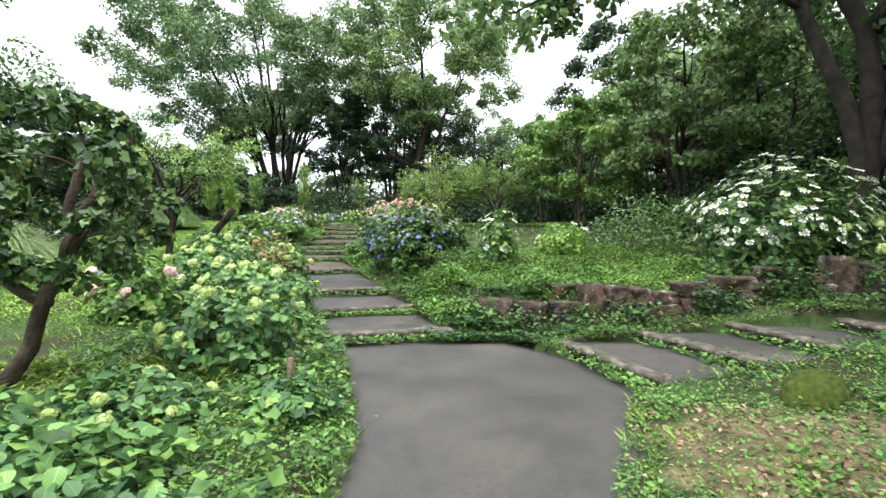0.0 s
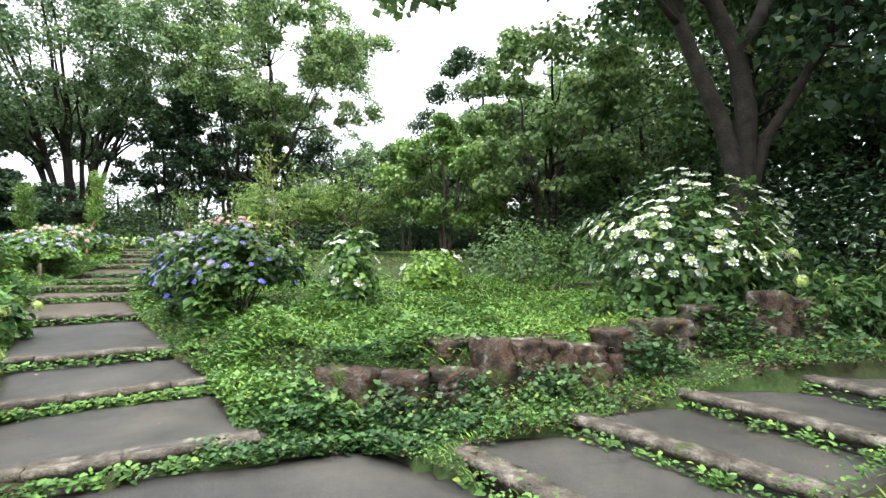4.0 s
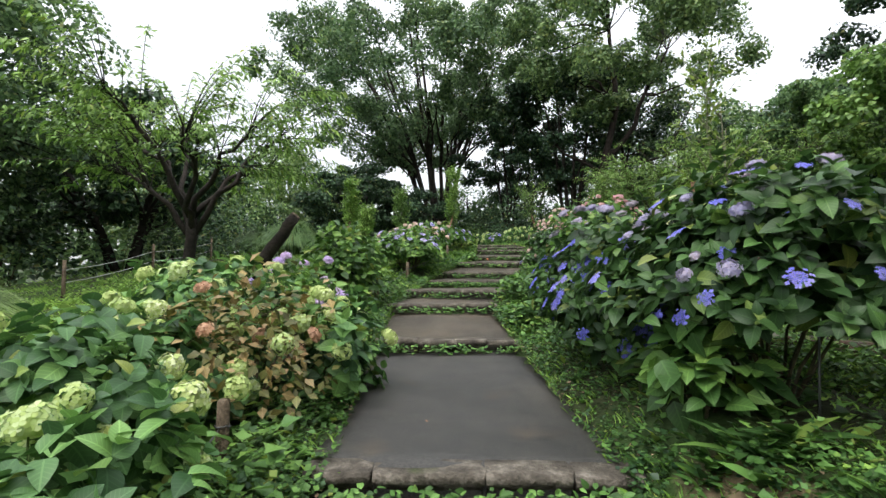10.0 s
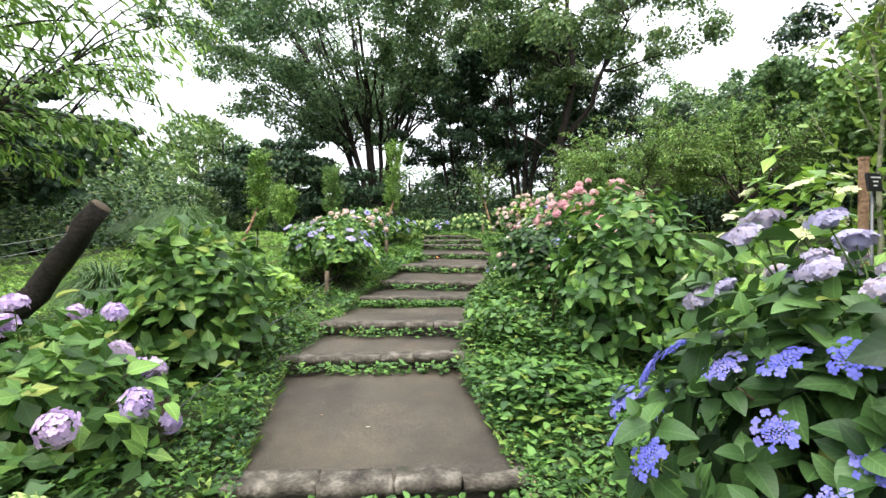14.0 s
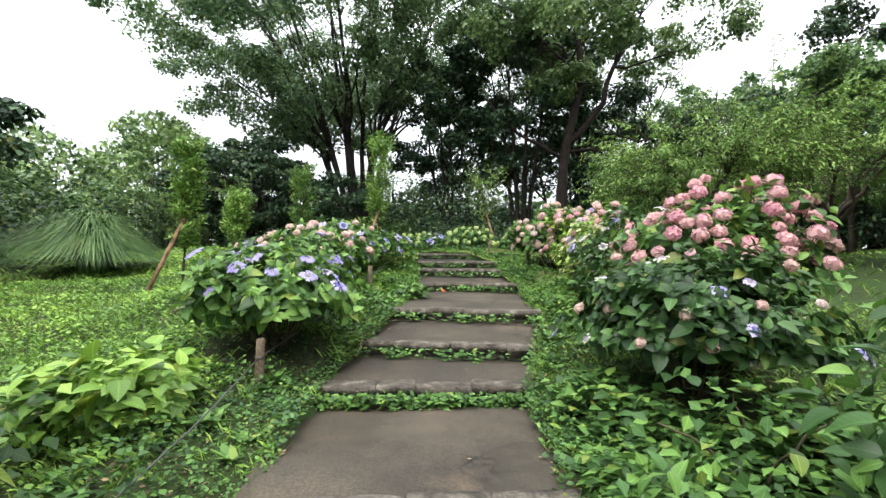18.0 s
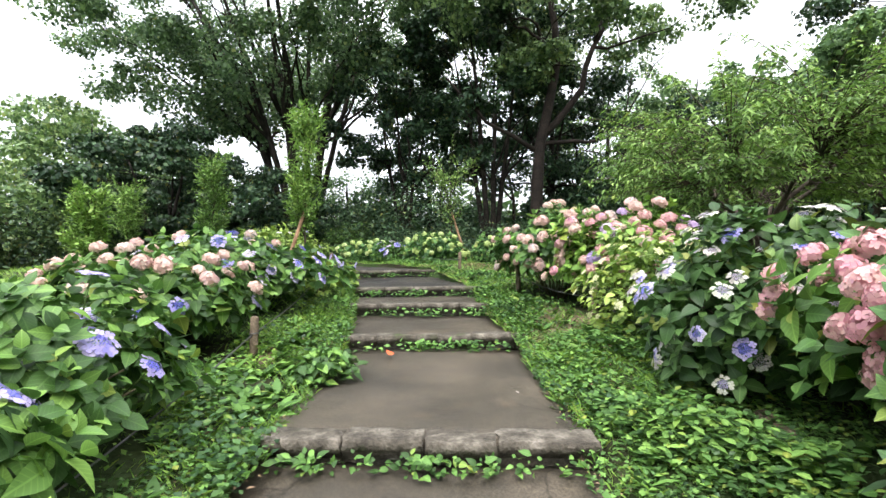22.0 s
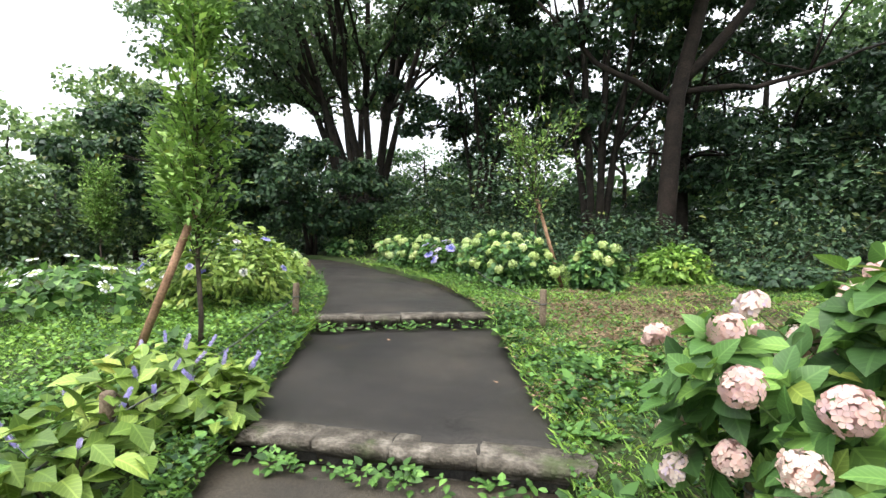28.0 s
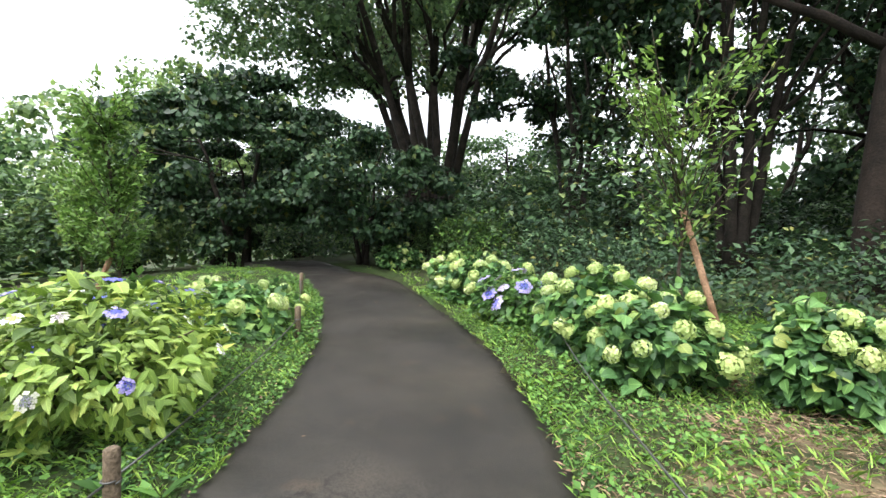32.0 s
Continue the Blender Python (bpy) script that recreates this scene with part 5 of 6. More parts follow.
def arching_tree(name, label, x, y, h, r, bark, leaves, trunk=0.08, limbs=7, twigs=110, per=44, leaf=0.1, seed=0, low=0.35, fork=0.35):
    """A small open tree: short trunk, rising limbs and long arching twigs hung with narrow leaves."""
    g = np.random.default_rng(4000 + seed)
    z0 = float(ground_height(x, y)) - 0.08
    ob = thing(name, x, y, z0, label, "tree")
    line = bend((0, 0, 0), (0.04 * h, 0.02 * h, h * fork), 0, 0.06, 6, g)
    v, f = tube(line, trunk * np.array((1.4, 1.05, 1.0, 0.95, 0.95, 0.9)), 9)
    piece("trunk", mesh_np("trunk", v, [f], bark, True), ob)
    heads = []
    for k in range(limbs):
        a = 2 * math.pi * k / limbs + g.uniform(-0.3, 0.3)
        e = line[-1] + np.array((math.cos(a) * r * 0.6, math.sin(a) * r * 0.6, h * g.uniform(0.2, 0.5)))
        lb = bend(line[-1 - k % 2], e, 0.08 * h, 0.1, 8, g)
        v, f = tube(lb, trunk * 0.6 * np.linspace(1, 0.25, 8), 7)
        piece("limb", mesh_np("limb", v, [f], bark, True), ob)
        heads += list(lb[3:])
    hp = np.array(heads)
    tw, ps, al, nr = [], [], [], []
    for k in range(twigs):
        b = hp[g.integers(len(hp))]
        a = math.atan2(b[1], b[0]) + g.normal(0, 0.9)
        ln = r * g.uniform(0.35, 0.75)
        rise = g.uniform(0.0, 1.25) * ln
        t = np.linspace(0, 1, 7)
        li = b + np.stack((math.cos(a) * ln * t, math.sin(a) * ln * t, rise * 1.6 * t - (rise * 0.75 + 0.16 * ln) * t * t), -1)
        li[:, 2] = np.maximum(li[:, 2], h * low * g.uniform(0.75, 1.1))
        tw.append(tube(li, np.linspace(0.008, 0.0025, 7), 4))
        u = g.uniform(0.12, 1, per) ** 0.8 * 6
        i = np.minimum(u.astype(int), 5)
        q = li[i] + (li[i + 1] - li[i]) * (u - i)[:, None]
        fwd = unit(li[i + 1] - li[i])
        side = unit(np.cross(fwd, (0, 0, 1.0))) * np.where(g.uniform(0, 1, per) < 0.5, -1, 1)[:, None]
        ps.append(q + g.normal(0, 0.03, (per, 3)))
        al.append(unit(fwd * 0.7 + side * 0.8 + g.normal(0, 0.3, (per, 3)) - (0, 0, 0.45)))
        nr.append(np.array((0, 0, 1.0)) + g.normal(0, 0.4, (per, 3)))
    v, f = join(tw)
    tagged(piece("branchwork", mesh_np("branchwork", v, [f], bark), ob), kind="stuff")
    ps, al, nr = np.concatenate(ps), np.concatenate(al), np.concatenate(nr)
    v, f = scatter(LONG if leaf >= 0.1 else NARROW, ps, turns(al, nr), leaf * g.uniform(0.65, 1.3, len(ps)))
    piece("crown", mesh_np("crown", v, [f], leaves), ob)
    return ob


tree("zelkova_tree", "tall spreading zelkova with many dark upright stems", -13.8, 39.0, 21, 12.6, BARK, L_ZEL, 0.3, 150, 0.14, 110000, 0.18, 0.27, 12, (-1.7, 0), 1, KITE, spread=0.5, limb_n=36, wob=0.06, gap=1.8)
tree("camphor_tree", "large camphor tree with lumpy bright green crown", -2.2, 34.4, 17.5, 7.6, BARK_RED, L_CAM, 0.27, 74, 0.17, 62000, 0.17, 0.36, 1, (1.2, 0), 2, KITE, limb_n=12, flat=0.8,
     lines=[([(-2.2, 34.4, 2.4), (-2.2, 34.35, 4.5), (-2.1, 34.45, 7.0), (-1.7, 34.5, 8.2), (-1.3, 34.6, 10.6), (-1.6, 34.6, 15.0)], 0.27), ([(-1.95, 34.45, 7.4), (-1.1, 34.65, 8.3), (-0.35, 34.8, 9.1), (-0.1, 34.8, 10.4), (1.4, 35.0, 13.5)], 0.16),
            ([(-2.1, 34.45, 6.9), (-3.0, 34.1, 7.4), (-4.1, 33.8, 7.9), (-5.6, 33.4, 9.6)], 0.1), ([(-1.9, 34.5, 7.2), (0.9, 35.6, 7.6), (3.4, 36.2, 8.6)], 0.09)])
tree("woodland_tree", "dark multi-stemmed tree behind the hydrangea row", -4.0, 37.2, 13, 4.8, BARK, L_DARK, 0.24, 50, 0.18, 20000, 0.19, 0.24, 6, (0, 0), 3, spread=0.34, limb_n=10)
tree("woodland_tree", "slender dark tree between the large ones", -8.3, 38.5, 12, 4.2, BARK, L_DARK, 0.18, 54, 0.17, 20000, 0.18, 0.2, 4, (0, 0), 4, spread=0.4, limb_n=10)
tree("maple_tree", "broad dark maple with layered foliage", -17.2, 33.2, 6.0, 4.2, BARK, L_DARK, 0.2, 66, 0.2, 30000, 0.16, 0.08, 3, (0, 0), 5, spread=0.3, flat=0.3)
tree("maple_tree", "low dark maple branches near the bend", -13.2, 34.2, 4.2, 3.2, BARK, L_DARK, 0.12, 40, 0.24, 18000, 0.14, 0.05, 3, (0, 0), 6, spread=0.3, flat=0.3)
arching_tree("light_green_tree", "small tree with soft light green drooping foliage", -0.2, 22.7, 2.9, 2.1, BARK_GREY, L_YOUNG, 0.07, 9, 520, 46, 0.09, 7, 0.12, 0.25)
arching_tree("light_green_tree", "spreading light green tree beyond the hydrangeas", 2.6, 23.6, 3.6, 2.3, BARK_GREY, L_YOUNG, 0.08, 9, 420, 46, 0.095, 8, 0.12, 0.25)
tree("woodland_tree", "rounded green tree beyond the light green ones", 6.6, 30.0, 6.8, 3.2, BARK_GREY, L_MID, 0.16, 40, 0.24, 17000, 0.15, 0.1, 2, (0, 0), 17, spread=0.3)
tree("woodland_tree", "tall dark evergreen with heavy leafy boughs", 12.4, 31.5, 14.5, 5.2, BARK, L_DARK, 0.26, 50, 0.22, 26000, 0.19, 0.12, 1, (-0.5, 0), 18, flat=0.5, limb_n=12)
arching_tree("cherry_tree", "small cherry tree with fresh light green leaves", -7.2, 12.05, 3.15, 1.95, BARK, L_YOUNG, 0.085, 8, 190, 50, 0.1, 9, 0.36, 0.48)
tree("camphor_tree", "large rounded evergreen on the lawn's far side", -16.2, 11.2, 11.5, 5.4, BARK, L_ZEL, 0.25, 84, 0.23, 84000, 0.115, 0.03, 1, (-0.4, 0), 10, KITE, flat=0.8)
tree("woodland_tree", "dark spreading tree with forked trunk", -17.3, 18.2, 6.0, 4.2, BARK, L_DARK, 0.3, 50, 0.2, 18000, 0.18, 0.2, 3, (0, 0), 11, spread=0.6)
tree("large_tree", "tall shade tree with dark forked trunk", 9.0, 9.9, 15, 6.6, BARK, L_MID, 0.32, 70, 0.17, 36000, 0.17, 0.42, 2, (0.3, 0), 12, KITE, limb_n=14,
     lines=[([(8.9, 9.9, 1.0), (8.9, 9.9, 3.4), (8.37, 10.0, 5.1), (7.84, 10.2, 6.6), (7.5, 10.2, 7.6), (6.9, 10.3, 10.0)], 0.22), ([(9.05, 9.9, 1.0), (9.0, 9.85, 3.4), (9.05, 9.8, 6.1), (8.2, 10.0, 7.4), (7.6, 10.2, 10.5)], 0.26),
            ([(9.05, 9.8, 5.9), (9.35, 9.6, 6.8), (9.7, 9.5, 7.6), (10.3, 9.2, 10.6)], 0.17), ([(9.15, 9.85, 2.6), (9.33, 9.75, 4.0), (10.6, 9.2, 6.2), (11.8, 8.8, 8.4)], 0.13), ([(7.6, 10.2, 7.4), (6.2, 9.9, 7.9), (4.0, 9.4, 7.3), (1.4, 9.2, 6.0)], 0.05)],
     extra=[(4.6, 9.6, 7.3), (3.2, 9.4, 6.6), (2.2, 9.3, 6.1), (1.2, 9.2, 5.9), (5.6, 9.8, 7.8)])
tree("woodland_tree", "tree with reddish trunk and layered green branches", 9.0, 17.6, 9.0, 4.4, BARK_RED, L_CAM, 0.2, 56, 0.19, 24000, 0.16, 0.2, 3, (0, 0), 13, spread=0.4, flat=0.4, limb_n=12)
tree("woodland_tree", "leafy tree at the edge of the wood", 6.4, 21.5, 6.2, 3.0, BARK_GREY, L_LIGHT, 0.14, 40, 0.22, 17000, 0.14, 0.14, 3, (0, 0), 14, spread=0.35, limb_n=9)
tree("camellia_tree", "small crooked evergreen tree with glossy dark leaves", -4.1, 4.3, 3.0, 1.15, BARK_GREY, L_CAMEL, 0.075, 44, 0.2, 6600, 0.085, 0.28, 2, (0.45, 0), 15, KITE,
     lines=[([(-4.2, 4.3, -0.1), (-3.75, 4.3, 0.7), (-3.6, 4.3, 1.05), (-3.5, 4.32, 1.5), (-3.4, 4.35, 2.5)], 0.085), ([(-3.68, 4.3, 0.9), (-4.1, 4.25, 1.15), (-4.5, 4.2, 1.3), (-4.6, 4.2, 2.2)], 0.06), ([(-3.55, 4.3, 1.3), (-3.3, 4.35, 1.9), (-2.95, 4.4, 2.5)], 0.04)], limb_n=10, clumps=5)

W = "trees of the surrounding wood"
BELT = [  # x, y, height, crown radius, kind
    # the tree at (9.6, 1.2) is added to shade the right foreground
    (15, 6, 15, 5.2, 0), (14.5, 13.5, 15, 5.2, 1), (17, 18, 12, 5.0, 1), (15, 25, 11, 5.0, 2), (19, 28, 15, 6, 1), (9.6, 1.2, 14, 6.2, 1), (18, -4, 14, 6, 0),
    (20, 11, 17, 6, 0), (7, 42, 11, 4.5, 1), (3, 44, 12, 5, 1), (15, 42, 13, 6, 1), (-8, 47, 14, 5.5, 0), (-15, 50, 7, 6, 1), (-2, 48, 14, 5.5, 0), (-21, 46, 7, 6, 0),
    (-25, 38, 11, 5, 2), (-24, 33.5, 4.6, 4.0, 2), (-30, 41.5, 12, 5, 2), (-28, 30, 6.0, 4.5, 1), (-25, 26, 6.0, 4.0, 2), (-28, 46, 11, 6, 1), (-27, 18, 8.5, 5, 1), (-26, 9, 12, 6, 0), (-20, 6, 10, 5, 1), (-22, -4, 12, 6, 1),
    (-34, 36, 10, 6, 2), (-36, 24, 11, 6, 1), (25, 22, 16, 6.5, 0), (26, 36, 15, 6.5, 1), (8, -10, 13, 6, 0), (-9, -12, 12, 6, 1), (24, 0, 16, 7, 0), (11, 23, 8, 3.6, 2), (12.0, 7.0, 12, 4.2, 0), (13.5, 18.5, 10, 4.0, 2), (11.5, 28.5, 8.5, 4.0, 1), (18, 12.5, 13, 5, 0), (1.5, 40, 8.5, 4, 0), (5.5, 38.5, 8, 4, 0), (9, 36.5, 8.5, 4, 0), (13, 37, 9, 4, 0), (17, 1.5, 14, 5, 0), (-1.0, 39.5, 13, 4.5, 0), (-21.0, 15.5, 8.5, 4.2, 0),
]
for k, (x, y, hh, rr, kind) in enumerate(BELT):
    mat = (L_DARK, L_MID, L_CAM)[kind]
    close = min(math.hypot(x - px, y - py) for px, py in ((0, 0), (-2, 9), (-4, 16), (-5, 24), (-9, 30))) < 22
    tree("woodland_tree", ("dark evergreen tree of the wood", "tall green tree of the wood", "bright green tree beyond the garden")[kind], x, y, hh, rr, BARK, mat, 0.25, 46 if not (x > 8 and y < 20) else 60, 0.22, *((13000, 0.17) if abs(x) < 7 and 36 < y < 45 else (7600, 0.215) if close else (4000, 0.34)), 0.16 if x > 8 and y < 20 else 0.05, 1 + k % 3, (0, 0), 100 + k, KITE, spread=0.35, group=W, limb_n=5)


# dense far edge of the wood
def far_wood(line, high, n, mat, label, seed):
    g = np.random.default_rng(seed)
    line = resample(line, 200)
    i = g.integers(0, 199, n)
    t = g.uniform(0, 1, n)[:, None]
    xy = line[i] * (1 - t) + line[i + 1] * t + g.normal(0, 1.6, (n, 2))
    top = high * (0.75 + 0.25 * np.sin(i * 0.21 + seed) + 0.18 * np.sin(i * 0.67))
    z = ground_height(xy[:, 0], xy[:, 1]) + top * g.uniform(0, 1, n) ** 0.8
    v, f = scatter(KITE, np.concatenate((xy, z[:, None]), -1), turns(g.normal(0, 1, (n, 3)), np.array((0, 0, 0.8)) + g.normal(0, 0.6, (n, 3))), 0.6 * g.uniform(0.6, 1.4, n))
    tagged(new("far_wood", mesh_np("far_wood", v, [f], mat)), label, "woodland", "", "stuff")


far_wood([(15, -16), (21, 0), (22, 14), (19, 26), (23, 40)], 11.0, 16000, L_DARK, "dense dark woodland beyond the garden", 1)
far_wood([(24, 44), (10, 50), (-6, 52), (-26, 51)], 4.5, 14000, L_MID, "green woodland behind the tall trees", 2)
far_wood([(-26, 51), (-36, 38), (-35, 20), (-30, 4), (-20, -14), (15, -16)], 5.0, 14000, L_MID, "leafy woodland closing the lawn", 3)


# young trees with stakes
def sapling(x, y, h, r, label, seed, stake=None, bare=0.25, twigs=60, leaves=L_YOUNG, bark=BARK_GREY, per=66):
    g = np.random.default_rng(seed)
    z0 = float(ground_height(x, y)) - 0.05
    ob = thing("sapling", x, y, z0, label, "young tree", "young trees beside the path")
    lines = [bend((0, 0, 0), (g.normal(0, 0.06), g.normal(0, 0.06), h * 0.95), 0, 0.03, 9, g)]
    v, f = tube(lines[0], np.linspace(0.022, 0.005, 9), 7)
    piece("trunk", mesh_np("trunk", v, [f], bark, True), ob)
    tw, ps, al = [], [], []
    for k in range(twigs):
        t = g.uniform(bare, 0.98)
        b = np.array([np.interp(t * 8, range(9), lines[0][:, c]) for c in range(3)])
        a = g.uniform(0, 2 * math.pi)
        ln = r * g.uniform(0.5, 1.1) * (1.1 - 0.5 * abs(t - 0.6))
        e = b + np.array((math.cos(a) * ln, math.sin(a) * ln, ln * g.uniform(0.8, 2.0)))
        li = bend(b, e, 0, 0.06, 5, g)
        tw.append(tube(li, np.linspace(0.007, 0.002, 5), 4))
        for _ in range(per):
            s = g.uniform(0.1, 1)
            q = b + (e - b) * s + g.normal(0, 0.045, 3)
            ps.append(q)
            al.append(unit(e - b + g.normal(0, 0.7, 3) * ln) - np.array((0, 0, 0.35)))
    v, f = join(tw)
    tagged(piece("branchwork", mesh_np("branchwork", v, [f], bark), ob), kind="stuff")
    ps, al = np.array(ps), np.array(al)
    v, f = scatter(leaf_shape(0.22, 1, 0.1, 0.3), ps, turns(al, np.array((0, 0, 1.0)) + g.normal(0, 0.5, ps.shape)), 0.085 * g.uniform(0.6, 1.3, len(ps)))
    piece("foliage", mesh_np("foliage", v, [f], leaves), ob)
    if stake:
        (bx, by), (tx, ty, tz) = stake
        st = thing("tree_stake", bx, by, float(ground_height(bx, by)) - 0.05, "slanted round wooden stake propping a young tree", "stake", "stakes of the young trees")
        v, f = tube(np.array(((0, 0, 0), ((tx - bx) / 2, (ty - by) / 2, (tz - st.location[2]) / 2), (tx - bx, ty - by, tz - st.location[2]))), (0.032, 0.031, 0.03), 10)
        piece("pole", mesh_np("pole", v, [f], STAKE, True), st)
        a = np.linspace(0, 2 * math.pi, 13)
        c = np.array((tx - bx, ty - by, tz - st.location[2])) * 0.93
        v, f = tube(np.stack((c[0] + 0.05 * np.cos(a), c[1] + 0.05 * np.sin(a), c[2] + 0.006 * a), -1), np.full(13, 0.008), 5)
        piece("tie", mesh_np("tie", v, [f], STRAP, True), st, None, "dark cord tie")
    return ob


sapling(-9.0, 19.4, 2.55, 0.26, "young tree with narrow bright green crown", 1, ((-9.2, 18.85), (-8.95, 19.36, 2.95)))
sapling(-7.05, 23.5, 2.9, 0.36, "slim young tree tied to a stake", 2, ((-7.3, 23.1), (-7.0, 23.46, 3.6)))
sapling(-10.75, 26.6, 2.5, 0.4, "leafy young tree behind the lacecap shrubs", 3, ((-10.95, 26.3), (-10.73, 26.55, 3.4)), leaves=L_LIGHT)
sapling(-13.9, 27.6, 2.1, 0.4, "slender young tree on the lawn", 4)
sapling(-4.95, 28.6, 2.6, 0.75, "young tree with spreading twigs and a stake", 5, ((-4.5, 28.3), (-4.97, 28.52, 3.93)), 0.45, 44, leaves=L_LIGHT, per=34)
sapling(-10.2, 22.4, 1.6, 0.3, "small young tree on the grass", 6)

sapling(-0.2, 13.3, 3.3, 0.5, "thin young tree with pale bare stems and sparse leaves", 7, None, 0.35, 16, L_YEL, PALE_BARK, 26)
sapling(-0.05, 13.1, 2.6, 0.4, "thin pale forked young stem with few leaves", 8, None, 0.4, 10, L_YEL, PALE_BARK, 20)

# sawn leaning trunk
lg = thing("leaning_log", -7.0, 12.6, 1.0, "dark sawn tree trunk leaning over the shrubs", "log")
v, f = tube(bend((0, 0, 0), (1.15, 0.3, 1.38), -0.09, 0.045, 12), np.linspace(0.125, 0.085, 12) * np.random.default_rng(3).uniform(0.92, 1.08, 12), 12)
piece("trunk", mesh_np("trunk", v, [f], BARK, True), lg)
v, f = tube(np.array(((1.148, 0.299, 1.378), (1.162, 0.303, 1.394))), (0.08, 0.076), 11)
piece("sawn_end", mesh_np("sawn_end", v, [f], POST), lg, None, "greyish sawn end grain")


def lying_log(name, a, b, rad, mat, label, category, seed):
    g = np.random.default_rng(seed)
    a, b = np.array(a, float), np.array(b, float)
    ob = thing(name, *a, label, category)
    n = 9
    rr = rad * g.uniform(0.9, 1.1, n) * np.linspace(1.05, 0.85, n)
    v, f = tube(bend((0, 0, 0), b - a, 0, 0.04, n, g), rr, 11)
    piece("log_body", mesh_np("log_body", v, [f], mat, True), ob)
    d = unit(b - a)
    for p, s in ((np.zeros(3), rr[0]), (b - a, rr[-1])):
        e = d if p.any() else -d
        v, f = tube(np.array((p - e * 0.01, p + e * 0.006)), (s * 0.88, s * 0.84), 11)
        piece("sawn_end", mesh_np("sawn_end", v, [f], STAKE), ob, None, "pale sawn end grain")
    return ob


lying_log("edging_log", (-2.22, 18.85, 1.70), (-2.2, 18.2, 1.62), 0.065, POST, "pale brown log edging laid beside the steps", "log", 1)
br = lying_log("fallen_branch", (-8.14, 17.56, 1.56), (-7.19, 17.42, 1.52), 0.045, POST, "bare fallen branch lying on the lawn", "branch", 2)
v, f = tube(bend((0.45, 0, 0.02), (0.75, 0.22, 0.2), 0.03, 0.05, 5), np.linspace(0.022, 0.008, 5), 6)
piece("side_branch", mesh_np("side_branch", v, [f], POST, True), br)

# thin metal stake
st = thing("garden_stake", -0.3, 10.0, float(ground_height(-0.3, 10.0)) - 0.1, "thin upright metal garden stake in the ground cover", "stake")
v, f = tube(np.array(((0, 0, 0), (0.004, 0, 0.3), (0.01, 0.004, 0.62))), (0.006, 0.006, 0.005), 7)
piece("rod", mesh_np("rod", v, [f], WIRE, True), st)
a = np.linspace(0, 2 * math.pi, 9)
v, f = tube(np.stack((0.01 + 0.014 * np.cos(a), 0.004 + 0 * a, 0.63 + 0.014 * np.sin(a)), -1), np.full(9, 0.003), 5)
piece("eyelet", mesh_np("eyelet", v, [f], WIRE, True), st)


def box_piece(name, size, at, mat, parent, label="", edge=0.006, rot=(0, 0, 0)):
    bm = bmesh.new()
    bmesh.ops.create_cube(bm, size=1.0, matrix=pose(*at, *rot) @ Matrix.Diagonal((*size, 1)))
    bmesh.ops.bevel(bm, geom=list(bm.edges), offset=edge, segments=2, affect="EDGES", profile=0.6)
    return part(name, bm, mat, parent, label)


# sawn post and plant label on the bank
zb = float(ground_height(-0.43, 13.05)) - 0.1
sp = thing("square_post", -0.43, 13.05, zb, "slim square reddish-brown wooden post among the hydrangeas", "post")
box_piece("shaft", (0.038, 0.038, 2.58 - zb), (0, 0, (2.58 - zb) / 2), STAKE, sp, rot=(0, 0, 20))
box_piece("cap", (0.044, 0.044, 0.02), (0, 0, 2.585 - zb), STAKE, sp, rot=(0, 0, 20))
zb = float(ground_height(-0.5, 12.85)) - 0.1
pl = thing("plant_label", -0.5, 12.85, zb, "small black plant label with pale writing on a stake", "sign")
v, f = tube(np.array(((0, 0, 0), (0, 0, 1.0), (0, 0, 2.42 - zb))), (0.009, 0.009, 0.008), 8)
piece("stake", mesh_np("stake", v, [f], WIRE, True), pl)
box_piece("plate", (0.1, 0.012, 0.1), (0, -0.012, 2.42 - zb), SIGN_BLACK, pl, "black plate", 0.004, (-8, 0, 25))
for k, wd in enumerate((0.065, 0.035, 0.025)):
    box_piece("text_bar", (wd, 0.003, 0.008), (0.0035 * 1, -0.021, 2.445 - k * 0.022 - zb), PALE_WIRE, pl, "pale line of writing", 0.001, (-8, 0, 25))


def grass_clump(x, y, r, h, n, label, seed, mat=None):
    g = np.random.default_rng(seed)
    z0 = float(ground_height(x, y)) - 0.02
    ob = thing("tall_grass", x, y, z0, label, "ornamental grass")
    vs = []
    a = g.uniform(0, 2 * math.pi, n)
    reach = r * g.uniform(0.35, 1.0, n)
    high = h * g.uniform(0.75, 1.1, n) * (1.05 - 0.3 * reach / r)
    t = np.linspace(0, 1, 6)
    out = np.stack((np.cos(a), np.sin(a)), -1)
    side = np.stack((-np.sin(a), np.cos(a)), -1)
    rootr = 0.18 * r * g.uniform(0, 1, n)
    px = rootr[:, None] + reach[:, None] * t[None] ** 1.6
    pz = high[:, None] * (2.1 * t - t * t * (1.0 + 0.95 * reach[:, None] / r))
    wd = 0.008 * (1 - t) ** 0.5 + 0.001
    base = np.stack((out[:, None, 0] * px, out[:, None, 1] * px, pz), -1)
    sd = np.stack((side[:, None, 0] * wd[None], side[:, None, 1] * wd[None], np.zeros((n, 6))), -1)
    v = np.stack((base - sd, base + sd), 2).reshape(n, 12, 3)
    q = np.array([(2 * k, 2 * k + 1, 2 * k + 3, 2 * k + 2) for k in range(5)])
    f = (q[None] + (np.arange(n) * 12)[:, None, None]).reshape(-1, 4)
    piece("blades", mesh_np("blades", v.reshape(-1, 3), [f], mat or L_PAMPAS), ob)
    return ob


